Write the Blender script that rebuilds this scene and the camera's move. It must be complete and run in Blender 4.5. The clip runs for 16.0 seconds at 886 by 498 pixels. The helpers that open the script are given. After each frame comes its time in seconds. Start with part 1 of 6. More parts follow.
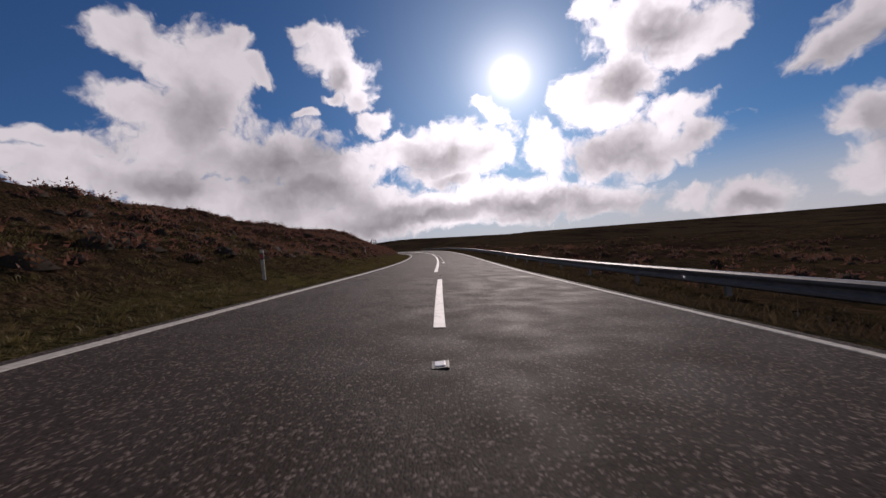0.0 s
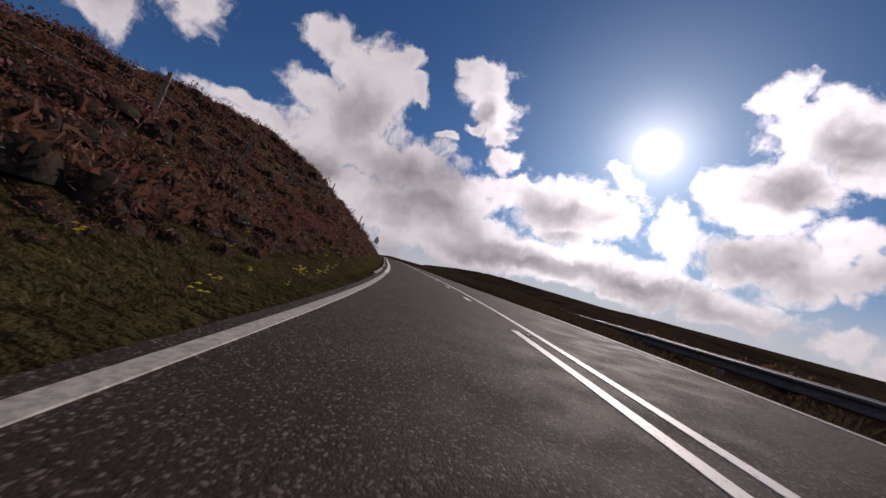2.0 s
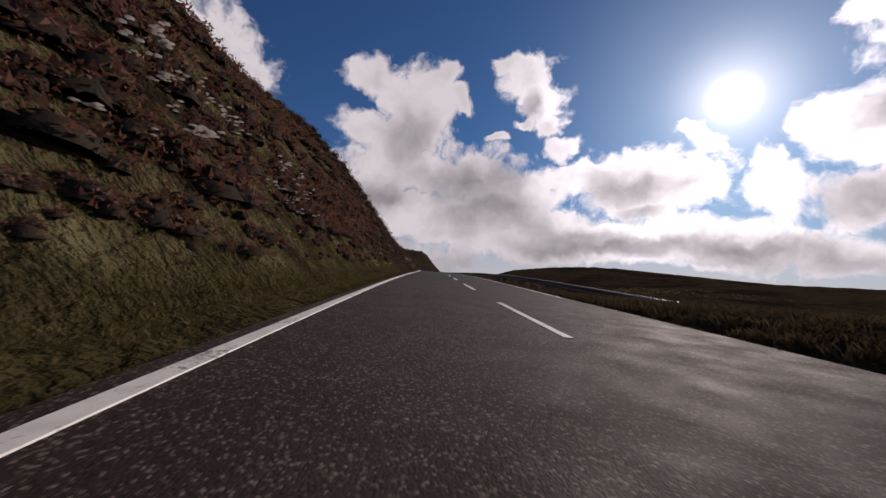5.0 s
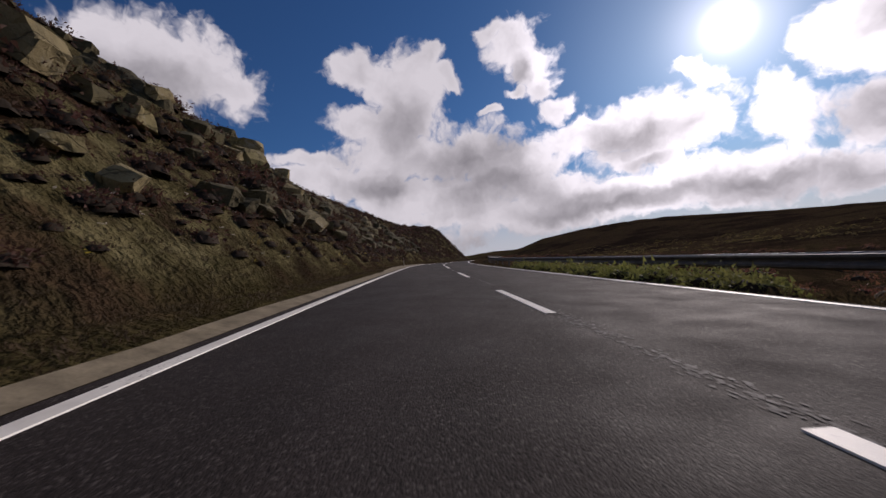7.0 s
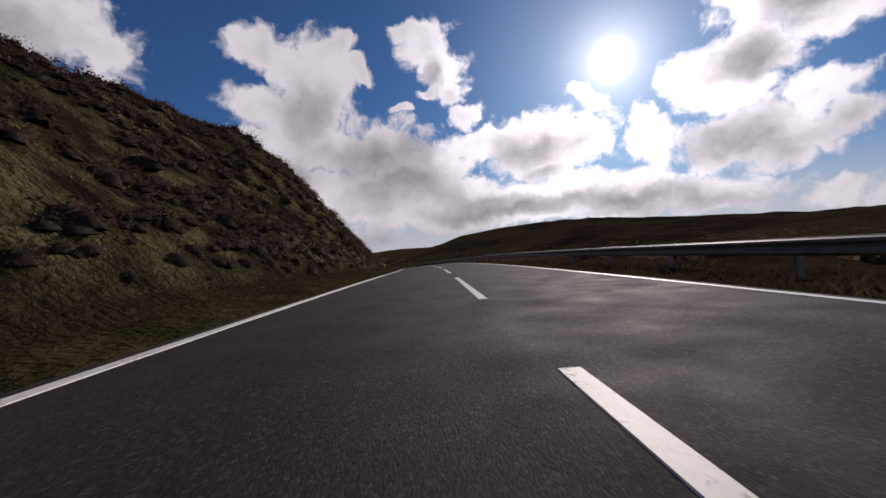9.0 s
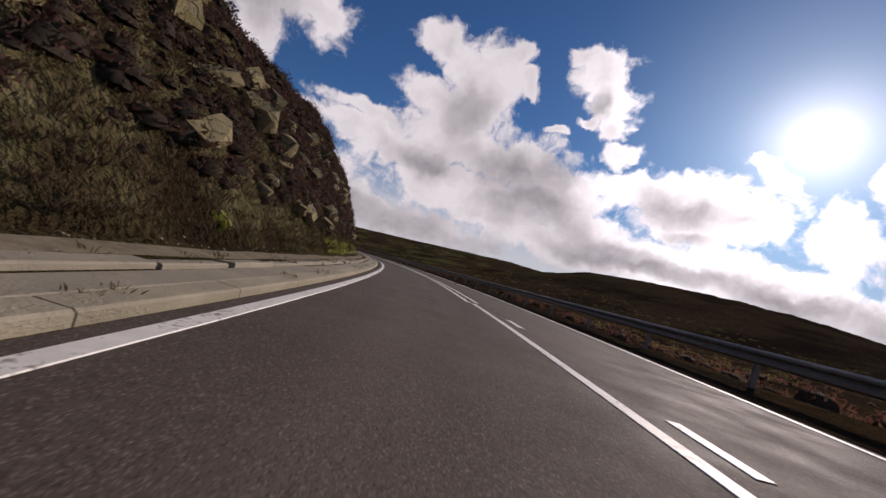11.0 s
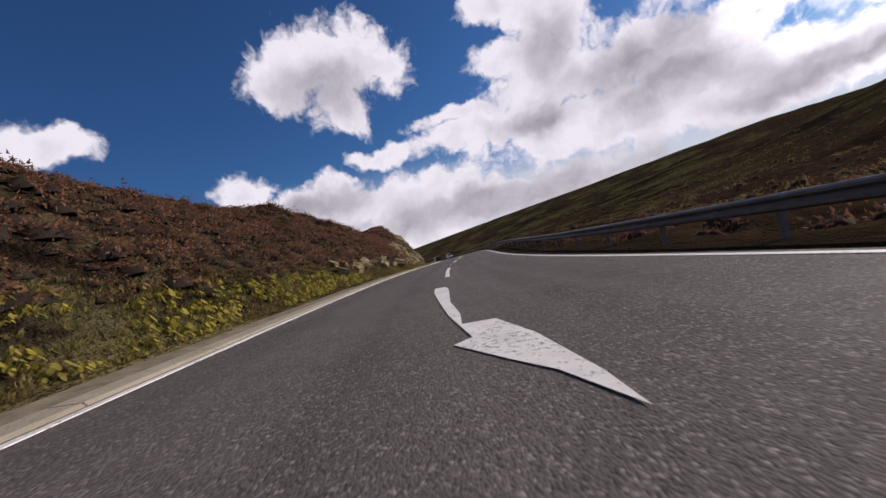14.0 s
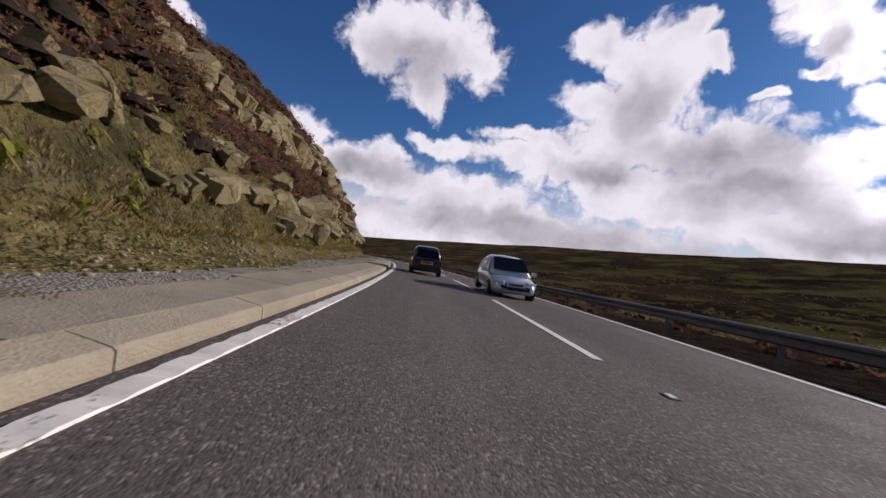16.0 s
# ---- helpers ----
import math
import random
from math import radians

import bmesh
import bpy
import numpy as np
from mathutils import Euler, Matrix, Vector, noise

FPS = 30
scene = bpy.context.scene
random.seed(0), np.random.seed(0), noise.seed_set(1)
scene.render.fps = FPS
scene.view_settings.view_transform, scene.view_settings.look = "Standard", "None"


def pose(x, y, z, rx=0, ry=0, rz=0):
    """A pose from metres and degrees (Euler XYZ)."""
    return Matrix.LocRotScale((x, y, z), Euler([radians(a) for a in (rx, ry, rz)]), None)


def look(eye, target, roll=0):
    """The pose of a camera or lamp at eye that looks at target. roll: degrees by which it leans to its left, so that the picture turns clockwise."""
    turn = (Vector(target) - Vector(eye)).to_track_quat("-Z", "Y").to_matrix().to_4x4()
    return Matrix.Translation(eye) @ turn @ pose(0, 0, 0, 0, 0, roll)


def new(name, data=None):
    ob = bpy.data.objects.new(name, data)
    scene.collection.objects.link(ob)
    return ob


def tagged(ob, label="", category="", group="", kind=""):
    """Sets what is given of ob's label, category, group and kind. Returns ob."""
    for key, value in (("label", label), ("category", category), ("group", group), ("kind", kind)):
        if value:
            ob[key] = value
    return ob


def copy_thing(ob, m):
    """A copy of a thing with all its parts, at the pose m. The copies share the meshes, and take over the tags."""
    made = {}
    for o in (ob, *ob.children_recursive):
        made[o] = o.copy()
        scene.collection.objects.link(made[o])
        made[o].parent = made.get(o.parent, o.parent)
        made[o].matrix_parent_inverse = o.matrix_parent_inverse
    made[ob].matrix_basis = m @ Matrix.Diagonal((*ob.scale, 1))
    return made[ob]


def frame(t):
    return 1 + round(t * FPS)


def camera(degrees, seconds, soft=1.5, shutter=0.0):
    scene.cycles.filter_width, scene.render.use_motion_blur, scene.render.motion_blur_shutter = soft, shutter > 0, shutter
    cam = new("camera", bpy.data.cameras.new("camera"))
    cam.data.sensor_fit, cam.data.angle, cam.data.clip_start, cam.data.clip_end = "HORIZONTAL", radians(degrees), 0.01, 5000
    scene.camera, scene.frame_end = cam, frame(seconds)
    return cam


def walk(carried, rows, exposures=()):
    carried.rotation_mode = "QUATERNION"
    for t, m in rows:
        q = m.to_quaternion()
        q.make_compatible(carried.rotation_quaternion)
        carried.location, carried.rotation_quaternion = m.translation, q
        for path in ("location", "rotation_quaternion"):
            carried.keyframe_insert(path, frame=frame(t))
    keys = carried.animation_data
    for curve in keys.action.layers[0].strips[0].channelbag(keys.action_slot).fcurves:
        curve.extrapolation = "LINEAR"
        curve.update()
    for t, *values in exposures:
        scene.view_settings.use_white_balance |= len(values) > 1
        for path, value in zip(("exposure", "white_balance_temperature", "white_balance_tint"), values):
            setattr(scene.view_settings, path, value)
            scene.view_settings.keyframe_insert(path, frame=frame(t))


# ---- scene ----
cam = camera(97.3, 16.0, soft=1.5, shutter=0.012)
walk(cam, [
    (0.00, pose(0.041, 0.000, 0.637, 90.59, 5.83, -1.33)),
    (0.10, pose(-0.047, 3.781, 0.649, 90.89, 5.85, -1.76)),
    (0.20, pose(-0.107, 7.563, 0.660, 91.21, 6.06, -1.98)),
    (0.30, pose(-0.149, 11.345, 0.674, 91.52, 6.17, -2.04)),
    (0.40, pose(-0.184, 15.127, 0.698, 91.80, 5.93, -1.98)),
    (0.50, pose(-0.222, 18.907, 0.734, 92.01, 5.07, -1.85)),
    (0.60, pose(-0.276, 22.685, 0.779, 92.11, 3.36, -1.73)),
    (0.70, pose(-0.356, 26.461, 0.833, 92.13, 0.98, -1.59)),
    (0.80, pose(-0.470, 30.233, 0.897, 92.13, -1.73, -1.41)),
    (0.90, pose(-0.619, 34.002, 0.968, 92.17, -4.43, -1.20)),
    (1.00, pose(-0.801, 37.769, 1.040, 92.29, -6.79, -0.86)),
    (1.10, pose(-1.024, 41.532, 1.117, 92.49, -8.92, -0.40)),
    (1.20, pose(-1.293, 45.289, 1.199, 92.76, -11.06, 0.16)),
    (1.30, pose(-1.605, 49.040, 1.284, 93.04, -13.01, 0.84)),
    (1.40, pose(-1.957, 52.783, 1.370, 93.33, -14.60, 1.67)),
    (1.50, pose(-2.352, 56.515, 1.457, 93.59, -15.66, 2.76)),
    (1.60, pose(-2.797, 60.236, 1.544, 93.85, -16.15, 4.20)),
    (1.70, pose(-3.313, 63.941, 1.630, 94.14, -16.20, 5.98)),
    (1.80, pose(-3.906, 67.634, 1.720, 94.42, -15.84, 7.85)),
    (1.90, pose(-4.582, 71.310, 1.815, 94.67, -15.12, 9.69)),
    (2.00, pose(-5.349, 74.967, 1.918, 94.83, -14.07, 11.34)),
    (2.10, pose(-6.207, 78.606, 2.026, 94.90, -12.45, 12.60)),
    (2.20, pose(-7.146, 82.228, 2.139, 94.89, -10.22, 13.58)),
    (2.30, pose(-8.165, 85.830, 2.257, 94.83, -7.77, 14.38)),
    (2.40, pose(-9.262, 89.416, 2.378, 94.75, -5.48, 15.03)),
    (2.50, pose(-10.429, 92.987, 2.501, 94.64, -3.71, 15.67)),
    (2.60, pose(-11.641, 96.549, 2.631, 94.48, -2.41, 16.33)),
    (2.70, pose(-12.883, 100.107, 2.765, 94.25, -1.33, 16.90)),
    (2.80, pose(-14.151, 103.661, 2.902, 94.01, -0.56, 17.32)),
    (2.90, pose(-15.444, 107.212, 3.039, 93.79, -0.19, 17.53)),
    (3.00, pose(-16.763, 110.754, 3.177, 93.65, -0.31, 17.67)),
    (3.10, pose(-18.115, 114.283, 3.313, 93.58, -1.21, 17.87)),
    (3.20, pose(-19.491, 117.803, 3.449, 93.56, -2.82, 18.15)),
    (3.30, pose(-20.889, 121.312, 3.580, 93.59, -4.71, 18.52)),
    (3.40, pose(-22.311, 124.808, 3.706, 93.66, -6.48, 18.93)),
    (3.50, pose(-23.758, 128.290, 3.825, 93.77, -7.67, 19.34)),
    (3.60, pose(-25.243, 131.753, 3.936, 93.94, -8.21, 19.89)),
    (3.70, pose(-26.777, 135.193, 4.039, 94.17, -8.37, 20.48)),
    (3.80, pose(-28.354, 138.610, 4.136, 94.43, -8.30, 21.06)),
    (3.90, pose(-29.973, 142.005, 4.233, 94.68, -8.14, 21.54)),
    (4.00, pose(-31.628, 145.380, 4.334, 94.87, -8.04, 21.88)),
    (4.10, pose(-33.271, 148.759, 4.436, 95.00, -7.97, 22.35)),
    (4.20, pose(-34.961, 152.117, 4.544, 95.06, -7.80, 22.87)),
    (4.30, pose(-36.690, 155.461, 4.657, 95.08, -7.54, 23.28)),
    (4.40, pose(-38.445, 158.798, 4.775, 95.05, -7.20, 23.58)),
    (4.50, pose(-40.216, 162.133, 4.898, 94.99, -6.78, 23.73)),
    (4.60, pose(-41.989, 165.472, 5.023, 94.90, -6.30, 23.76)),
    (4.70, pose(-43.756, 168.820, 5.150, 94.78, -5.77, 23.65)),
    (4.80, pose(-45.507, 172.180, 5.280, 94.63, -5.18, 23.42)),
    (4.90, pose(-47.235, 175.555, 5.410, 94.46, -4.55, 23.13)),
    (5.00, pose(-48.935, 178.945, 5.541, 94.25, -3.89, 22.80)),
    (5.10, pose(-50.605, 182.352, 5.672, 94.03, -3.19, 22.44)),
    (5.20, pose(-52.244, 185.773, 5.803, 93.79, -2.48, 22.11)),
    (5.30, pose(-53.853, 189.207, 5.934, 93.54, -1.76, 21.84)),
    (5.40, pose(-55.436, 192.651, 6.064, 93.27, -1.04, 21.62)),
    (5.50, pose(-56.999, 196.101, 6.188, 93.00, -0.32, 21.52)),
    (5.60, pose(-58.548, 199.554, 6.307, 92.73, 0.39, 21.55)),
    (5.70, pose(-60.090, 203.006, 6.420, 92.48, 1.07, 21.68)),
    (5.80, pose(-61.635, 206.454, 6.525, 92.24, 1.73, 21.95)),
    (5.90, pose(-63.190, 209.893, 6.624, 92.03, 2.35, 22.34)),
    (6.00, pose(-64.762, 213.321, 6.715, 91.84, 2.92, 22.85)),
    (6.10, pose(-66.359, 216.734, 6.803, 91.68, 3.45, 23.43)),
    (6.20, pose(-67.985, 220.132, 6.884, 91.56, 3.91, 24.05)),
    (6.30, pose(-69.643, 223.513, 6.955, 91.48, 4.30, 24.67)),
    (6.40, pose(-71.334, 226.878, 7.017, 91.45, 4.62, 25.21)),
    (6.50, pose(-73.057, 230.229, 7.067, 91.47, 4.85, 25.61)),
    (6.60, pose(-74.758, 233.593, 7.104, 91.54, 5.02, 25.89)),
    (6.70, pose(-76.473, 236.955, 7.129, 91.66, 5.15, 26.01)),
    (6.80, pose(-78.196, 240.318, 7.151, 91.78, 5.26, 25.90)),
    (6.90, pose(-79.921, 243.686, 7.177, 91.86, 5.36, 25.57)),
    (7.00, pose(-81.641, 247.058, 7.210, 91.88, 5.46, 25.15)),
    (7.10, pose(-83.365, 250.427, 7.254, 91.82, 5.41, 24.78)),
    (7.20, pose(-85.090, 253.793, 7.305, 91.70, 5.20, 24.46)),
    (7.30, pose(-86.809, 257.163, 7.358, 91.54, 5.07, 24.18)),
    (7.40, pose(-88.511, 260.540, 7.407, 91.38, 5.24, 23.94)),
    (7.50, pose(-90.185, 263.932, 7.446, 91.22, 5.94, 23.75)),
    (7.60, pose(-91.822, 267.343, 7.475, 91.09, 7.42, 23.57)),
    (7.70, pose(-93.419, 270.777, 7.494, 90.94, 9.52, 23.22)),
    (7.80, pose(-94.977, 274.231, 7.505, 90.80, 11.88, 22.66)),
    (7.90, pose(-96.493, 277.704, 7.513, 90.66, 14.14, 21.89)),
    (8.00, pose(-97.968, 281.195, 7.520, 90.53, 15.93, 20.89)),
    (8.10, pose(-99.462, 284.675, 7.530, 90.53, 15.76, 19.65)),
    (8.20, pose(-100.878, 288.190, 7.539, 90.53, 15.29, 18.26)),
    (8.30, pose(-102.211, 291.738, 7.549, 90.53, 14.54, 16.91)),
    (8.40, pose(-103.463, 295.315, 7.555, 90.52, 13.53, 15.65)),
    (8.50, pose(-104.634, 298.918, 7.554, 90.51, 12.29, 14.49)),
    (8.60, pose(-105.734, 302.544, 7.546, 90.51, 10.85, 13.49)),
    (8.70, pose(-106.773, 306.187, 7.530, 90.50, 9.24, 12.67)),
    (8.80, pose(-107.761, 309.843, 7.507, 90.49, 7.48, 12.03)),
    (8.90, pose(-108.704, 313.509, 7.477, 90.49, 5.60, 11.59)),
    (9.00, pose(-109.619, 317.181, 7.445, 90.48, 3.63, 11.34)),
    (9.10, pose(-110.514, 320.856, 7.411, 90.47, 1.58, 11.28)),
    (9.20, pose(-111.402, 324.532, 7.368, 90.47, -0.50, 11.40)),
    (9.30, pose(-112.292, 328.205, 7.316, 90.46, -2.60, 11.69)),
    (9.40, pose(-113.194, 331.873, 7.255, 90.46, -4.68, 12.14)),
    (9.50, pose(-114.117, 335.533, 7.184, 90.45, -6.72, 12.72)),
    (9.60, pose(-115.068, 339.185, 7.104, 90.45, -8.70, 13.41)),
    (9.70, pose(-116.054, 342.826, 7.019, 90.45, -10.58, 14.20)),
    (9.80, pose(-117.081, 346.453, 6.933, 90.44, -12.34, 15.08)),
    (9.90, pose(-118.152, 350.066, 6.839, 90.44, -13.95, 16.00)),
    (10.00, pose(-119.270, 353.664, 6.735, 90.44, -15.39, 16.97)),
    (10.10, pose(-120.440, 357.244, 6.622, 90.44, -16.62, 17.97)),
    (10.20, pose(-121.663, 360.805, 6.500, 90.44, -17.63, 18.98)),
    (10.30, pose(-122.938, 364.347, 6.369, 90.44, -18.39, 19.99)),
    (10.40, pose(-124.266, 367.869, 6.230, 90.44, -18.86, 21.01)),
    (10.50, pose(-125.653, 371.368, 6.089, 90.44, -19.02, 22.03)),
    (10.60, pose(-127.203, 374.797, 5.937, 90.41, -18.76, 22.89)),
    (10.70, pose(-128.829, 378.189, 5.774, 90.38, -18.27, 23.75)),
    (10.80, pose(-130.521, 381.544, 5.602, 90.34, -17.71, 24.68)),
    (10.90, pose(-132.270, 384.863, 5.423, 90.30, -17.26, 25.69)),
    (11.00, pose(-134.065, 388.153, 5.238, 90.25, -17.08, 26.79)),
    (11.10, pose(-135.900, 391.418, 5.047, 90.18, -17.24, 27.88)),
    (11.20, pose(-137.785, 394.653, 4.856, 90.09, -17.63, 28.96)),
    (11.30, pose(-139.730, 397.852, 4.665, 89.99, -18.14, 30.03)),
    (11.40, pose(-141.738, 401.012, 4.469, 89.89, -18.68, 31.16)),
    (11.50, pose(-143.816, 404.127, 4.268, 89.81, -19.14, 32.36)),
    (11.60, pose(-145.961, 407.196, 4.065, 89.72, -19.54, 33.66)),
    (11.70, pose(-148.170, 410.219, 3.857, 89.64, -19.97, 35.02)),
    (11.80, pose(-150.443, 413.196, 3.645, 89.56, -20.37, 36.40)),
    (11.90, pose(-152.778, 416.125, 3.429, 89.50, -20.70, 37.78)),
    (12.00, pose(-155.179, 419.004, 3.208, 89.45, -20.91, 39.11)),
    (12.10, pose(-157.643, 421.831, 2.984, 89.44, -21.03, 40.39)),
    (12.20, pose(-160.161, 424.612, 2.758, 89.44, -21.08, 41.64)),
    (12.30, pose(-162.730, 427.346, 2.532, 89.45, -21.04, 42.90)),
    (12.40, pose(-165.351, 430.027, 2.310, 89.48, -20.88, 44.19)),
    (12.50, pose(-168.028, 432.648, 2.094, 89.50, -20.56, 45.47)),
    (12.60, pose(-170.769, 435.201, 1.886, 89.54, -20.25, 46.68)),
    (12.70, pose(-173.572, 437.685, 1.683, 89.60, -19.97, 47.80)),
    (12.80, pose(-176.430, 440.104, 1.485, 89.66, -19.47, 48.89)),
    (12.90, pose(-179.337, 442.463, 1.290, 89.69, -18.51, 49.96)),
    (13.00, pose(-182.283, 444.778, 1.096, 89.65, -16.86, 51.00)),
    (13.10, pose(-185.262, 447.055, 0.901, 89.55, -14.25, 51.99)),
    (13.20, pose(-188.276, 449.291, 0.706, 89.40, -10.86, 52.83)),
    (13.30, pose(-191.329, 451.490, 0.511, 89.21, -7.05, 53.39)),
    (13.40, pose(-194.410, 453.662, 0.314, 89.01, -3.19, 53.69)),
    (13.50, pose(-197.514, 455.811, 0.115, 88.81, 0.34, 53.78)),
    (13.60, pose(-200.623, 457.963, -0.091, 88.61, 3.79, 53.59)),
    (13.70, pose(-203.721, 460.140, -0.302, 88.39, 7.38, 53.07)),
    (13.80, pose(-206.803, 462.342, -0.517, 88.16, 10.79, 52.28)),
    (13.90, pose(-209.866, 464.572, -0.731, 87.92, 13.67, 51.27)),
    (14.00, pose(-212.906, 466.829, -0.942, 87.69, 15.71, 50.09)),
    (14.10, pose(-215.905, 469.138, -1.147, 87.44, 16.96, 48.84)),
    (14.20, pose(-218.852, 471.509, -1.348, 87.17, 17.65, 47.76)),
    (14.30, pose(-221.752, 473.935, -1.550, 86.93, 17.68, 46.83)),
    (14.40, pose(-224.612, 476.409, -1.753, 86.78, 16.93, 45.97)),
    (14.50, pose(-227.441, 478.917, -1.959, 86.77, 15.28, 45.36)),
    (14.60, pose(-230.273, 481.425, -2.167, 86.95, 12.12, 45.08)),
    (14.70, pose(-233.121, 483.917, -2.379, 87.26, 7.52, 45.17)),
    (14.80, pose(-235.983, 486.391, -2.596, 87.62, 2.41, 45.53)),
    (14.90, pose(-238.858, 488.845, -2.817, 87.94, -2.29, 46.14)),
    (15.00, pose(-241.741, 491.280, -3.044, 88.18, -5.65, 47.00)),
    (15.10, pose(-244.644, 493.684, -3.276, 88.34, -7.43, 47.91)),
    (15.20, pose(-247.578, 496.050, -3.512, 88.49, -8.25, 48.64)),
    (15.30, pose(-250.536, 498.388, -3.751, 88.60, -8.47, 49.23)),
    (15.40, pose(-253.506, 500.708, -3.990, 88.67, -8.43, 49.75)),
    (15.50, pose(-256.484, 503.015, -4.228, 88.71, -8.50, 50.27)),
    (15.60, pose(-259.465, 505.318, -4.462, 88.68, -8.61, 50.81)),
    (15.70, pose(-262.452, 507.608, -4.692, 88.60, -8.54, 51.38)),
    (15.80, pose(-265.455, 509.874, -4.918, 88.49, -8.36, 52.05)),
    (15.90, pose(-268.482, 512.103, -5.143, 88.37, -8.15, 52.82)),
    (16.00, pose(-271.543, 514.279, -5.366, 88.27, -8.00, 53.67)),
], exposures=[(0, -0.25, 6850, 24), (4, -0.22, 6950, 24), (8, -0.22, 6650, 23), (10.5, -0.1, 6950, 24), (13, 0.2, 6600, 23), (16, 0.18, 6550, 23)])

# ---- road line: curvature (1/km), height and cross fall along the way ----
STEP_K, STEP_Z, S_FIRST = 11.760, 27.720, -8.40
CURVE = [-4.724, -2.54, 0.064, 2.509, 2.692, 3.699, 6.364, 7.247, 6.605, 3.544, 0.139, 0.273, 2.334, 3.488, 3.958, 0.912, -1.582, -2.565, -1.9, -0.102, 1.839, 2.779, 1.814, -1.245, -0.608, -0.537, -3.696, -6.827, -5.898, -3.519, -0.827, 1.499, 3.129, 4.025, 4.439, 4.955, 6.117, 5.877, 5.978, 5.697, 4.752, 6.115, 6.413, 5.763, 1.916, -2.603, -7.209, -6.612, -0.706, 4.216, 2.633, 2.545, 3.996, 4.275, 4.288, 4.309, 4.326, 4.338, 4.347, 4.353, 4.357, 4.359, 4.361]
HEIGHT = [-0.001, 0.024, 0.605, 1.304, 2.117, 3.064, 3.922, 4.816, 5.661, 6.3, 6.664, 6.949, 7.056, 6.807, 6.182, 5.158, 3.728, 2.124, 0.529, -0.898, -2.356, -4.008, -5.819, -7.611, -9.393, -11.174, -12.956, -14.738]
FALL = [-0.0935, -0.0642, -0.0056, 0.0382, -0.0264, -0.0657, -0.0403, -0.0224, -0.0235, -0.0279, -0.0605, -0.0623, -0.0125, 0.0167, 0.0543, 0.0506, 0.0251, 0.0338, -0.0078, -0.073, -0.0716, -0.0, -0.0102, -0.0565, -0.03, -0.016, -0.0091, -0.0063]
W_L, W_R = 2.569, 2.484      # white edge lines, left and right of the centre line

DS = 1.68
S = S_FIRST + DS * np.arange(430)
S_END = S[-1]
_kn = S_FIRST + STEP_K * np.arange(len(CURVE))
_zn = S_FIRST + STEP_Z * np.arange(len(HEIGHT))
_k = np.interp(S, _kn, CURVE) / 1000
HEAD = np.cumsum(_k) * DS
_i0 = int(np.argmin(abs(S)))
HEAD = HEAD - HEAD[_i0]
RX = np.cumsum(-np.sin(HEAD)) * DS
RY = np.cumsum(np.cos(HEAD)) * DS
RX, RY = RX - RX[_i0], RY - RY[_i0]


def smooth(a, n):
    return np.convolve(np.pad(a, n, mode="edge"), np.ones(2 * n + 1) / (2 * n + 1), "valid")


RZ = smooth(np.interp(S, _zn, HEIGHT), 6)
RB = smooth(np.interp(S, _zn, FALL), 6)


HEAD_FAR = smooth(smooth(HEAD, 50), 50)
HEAD_LEFT = float(np.mean(HEAD))


def at(s, off=0.0, up=0.0):
    """World place of a spot: s metres along the road, off metres to the right of its centre line (arrays welcome)."""
    s = np.asarray(s, float)
    off = np.asarray(off, float)
    sc = np.clip(s, S[0], S[-1])
    h = np.interp(sc, S, HEAD)
    ext = s - sc
    hf = np.where(off > 0, np.interp(sc, S, HEAD_FAR), HEAD_LEFT)
    close = np.clip(off, -30.0, 30.0)
    x = np.interp(sc, S, RX) - ext * np.sin(h) + close * np.cos(h) + (off - close) * np.cos(hf)
    y = np.interp(sc, S, RY) + ext * np.cos(h) + close * np.sin(h) + (off - close) * np.sin(hf)
    near = np.clip(off, -9.0, 9.0)
    z = np.interp(sc, S, RZ) + near * np.interp(sc, S, RB) - 0.036 * np.clip(ext, 0, None)
    return x, y, z + up


def heading(s):
    return float(np.interp(s, S, HEAD))


def spot(s, off, up=0.0):
    x, y, z = at(s, off, up)
    return Vector((float(x), float(y), float(z)))


# ---- world: blue sky with cumulus clouds, low sun ahead ----
SUN_AZ, SUN_EL = -13.5, 23.0


def way(az, el):
    a, e = radians(az), radians(el)
    return Vector((-math.sin(a) * math.cos(e), math.cos(a) * math.cos(e), math.sin(e)))


world = bpy.data.worlds.new("sky")
scene.world = world
world.use_nodes = True
wt = world.node_tree
wt.nodes.clear()


def wn(kind, **inputs):
    n = wt.nodes.new(kind)
    for k, v in inputs.items():
        s = n.inputs[int(k[1:])] if k[0] == "i" and k[1:].isdigit() else n.inputs[k]
        if hasattr(v, "is_output"):
            wt.links.new(v, s)
        else:
            s.default_value = v
    return n


def wmath(op, a, b=0.0, c=0.0, clamp=False):
    n = wn("ShaderNodeMath", i0=a, i1=b, i2=c)
    n.operation, n.use_clamp = op, clamp
    return n.outputs[0]


def wramp(v, lo, hi, a=0.0, b=1.0):
    n = wt.nodes.new("ShaderNodeMapRange")
    n.interpolation_type = "SMOOTHSTEP"
    wt.links.new(v, n.inputs[0])
    for i, q in zip((1, 2, 3, 4), (lo, hi, a, b)):
        n.inputs[i].default_value = q
    return n.outputs[0]


tex = wt.nodes.new("ShaderNodeTexCoord").outputs["Generated"]


def wnoise(vec, scale, detail=6.0, rough=0.6):
    n = wn("ShaderNodeTexNoise", Vector=vec, Scale=scale, Detail=detail, Roughness=rough)
    return n


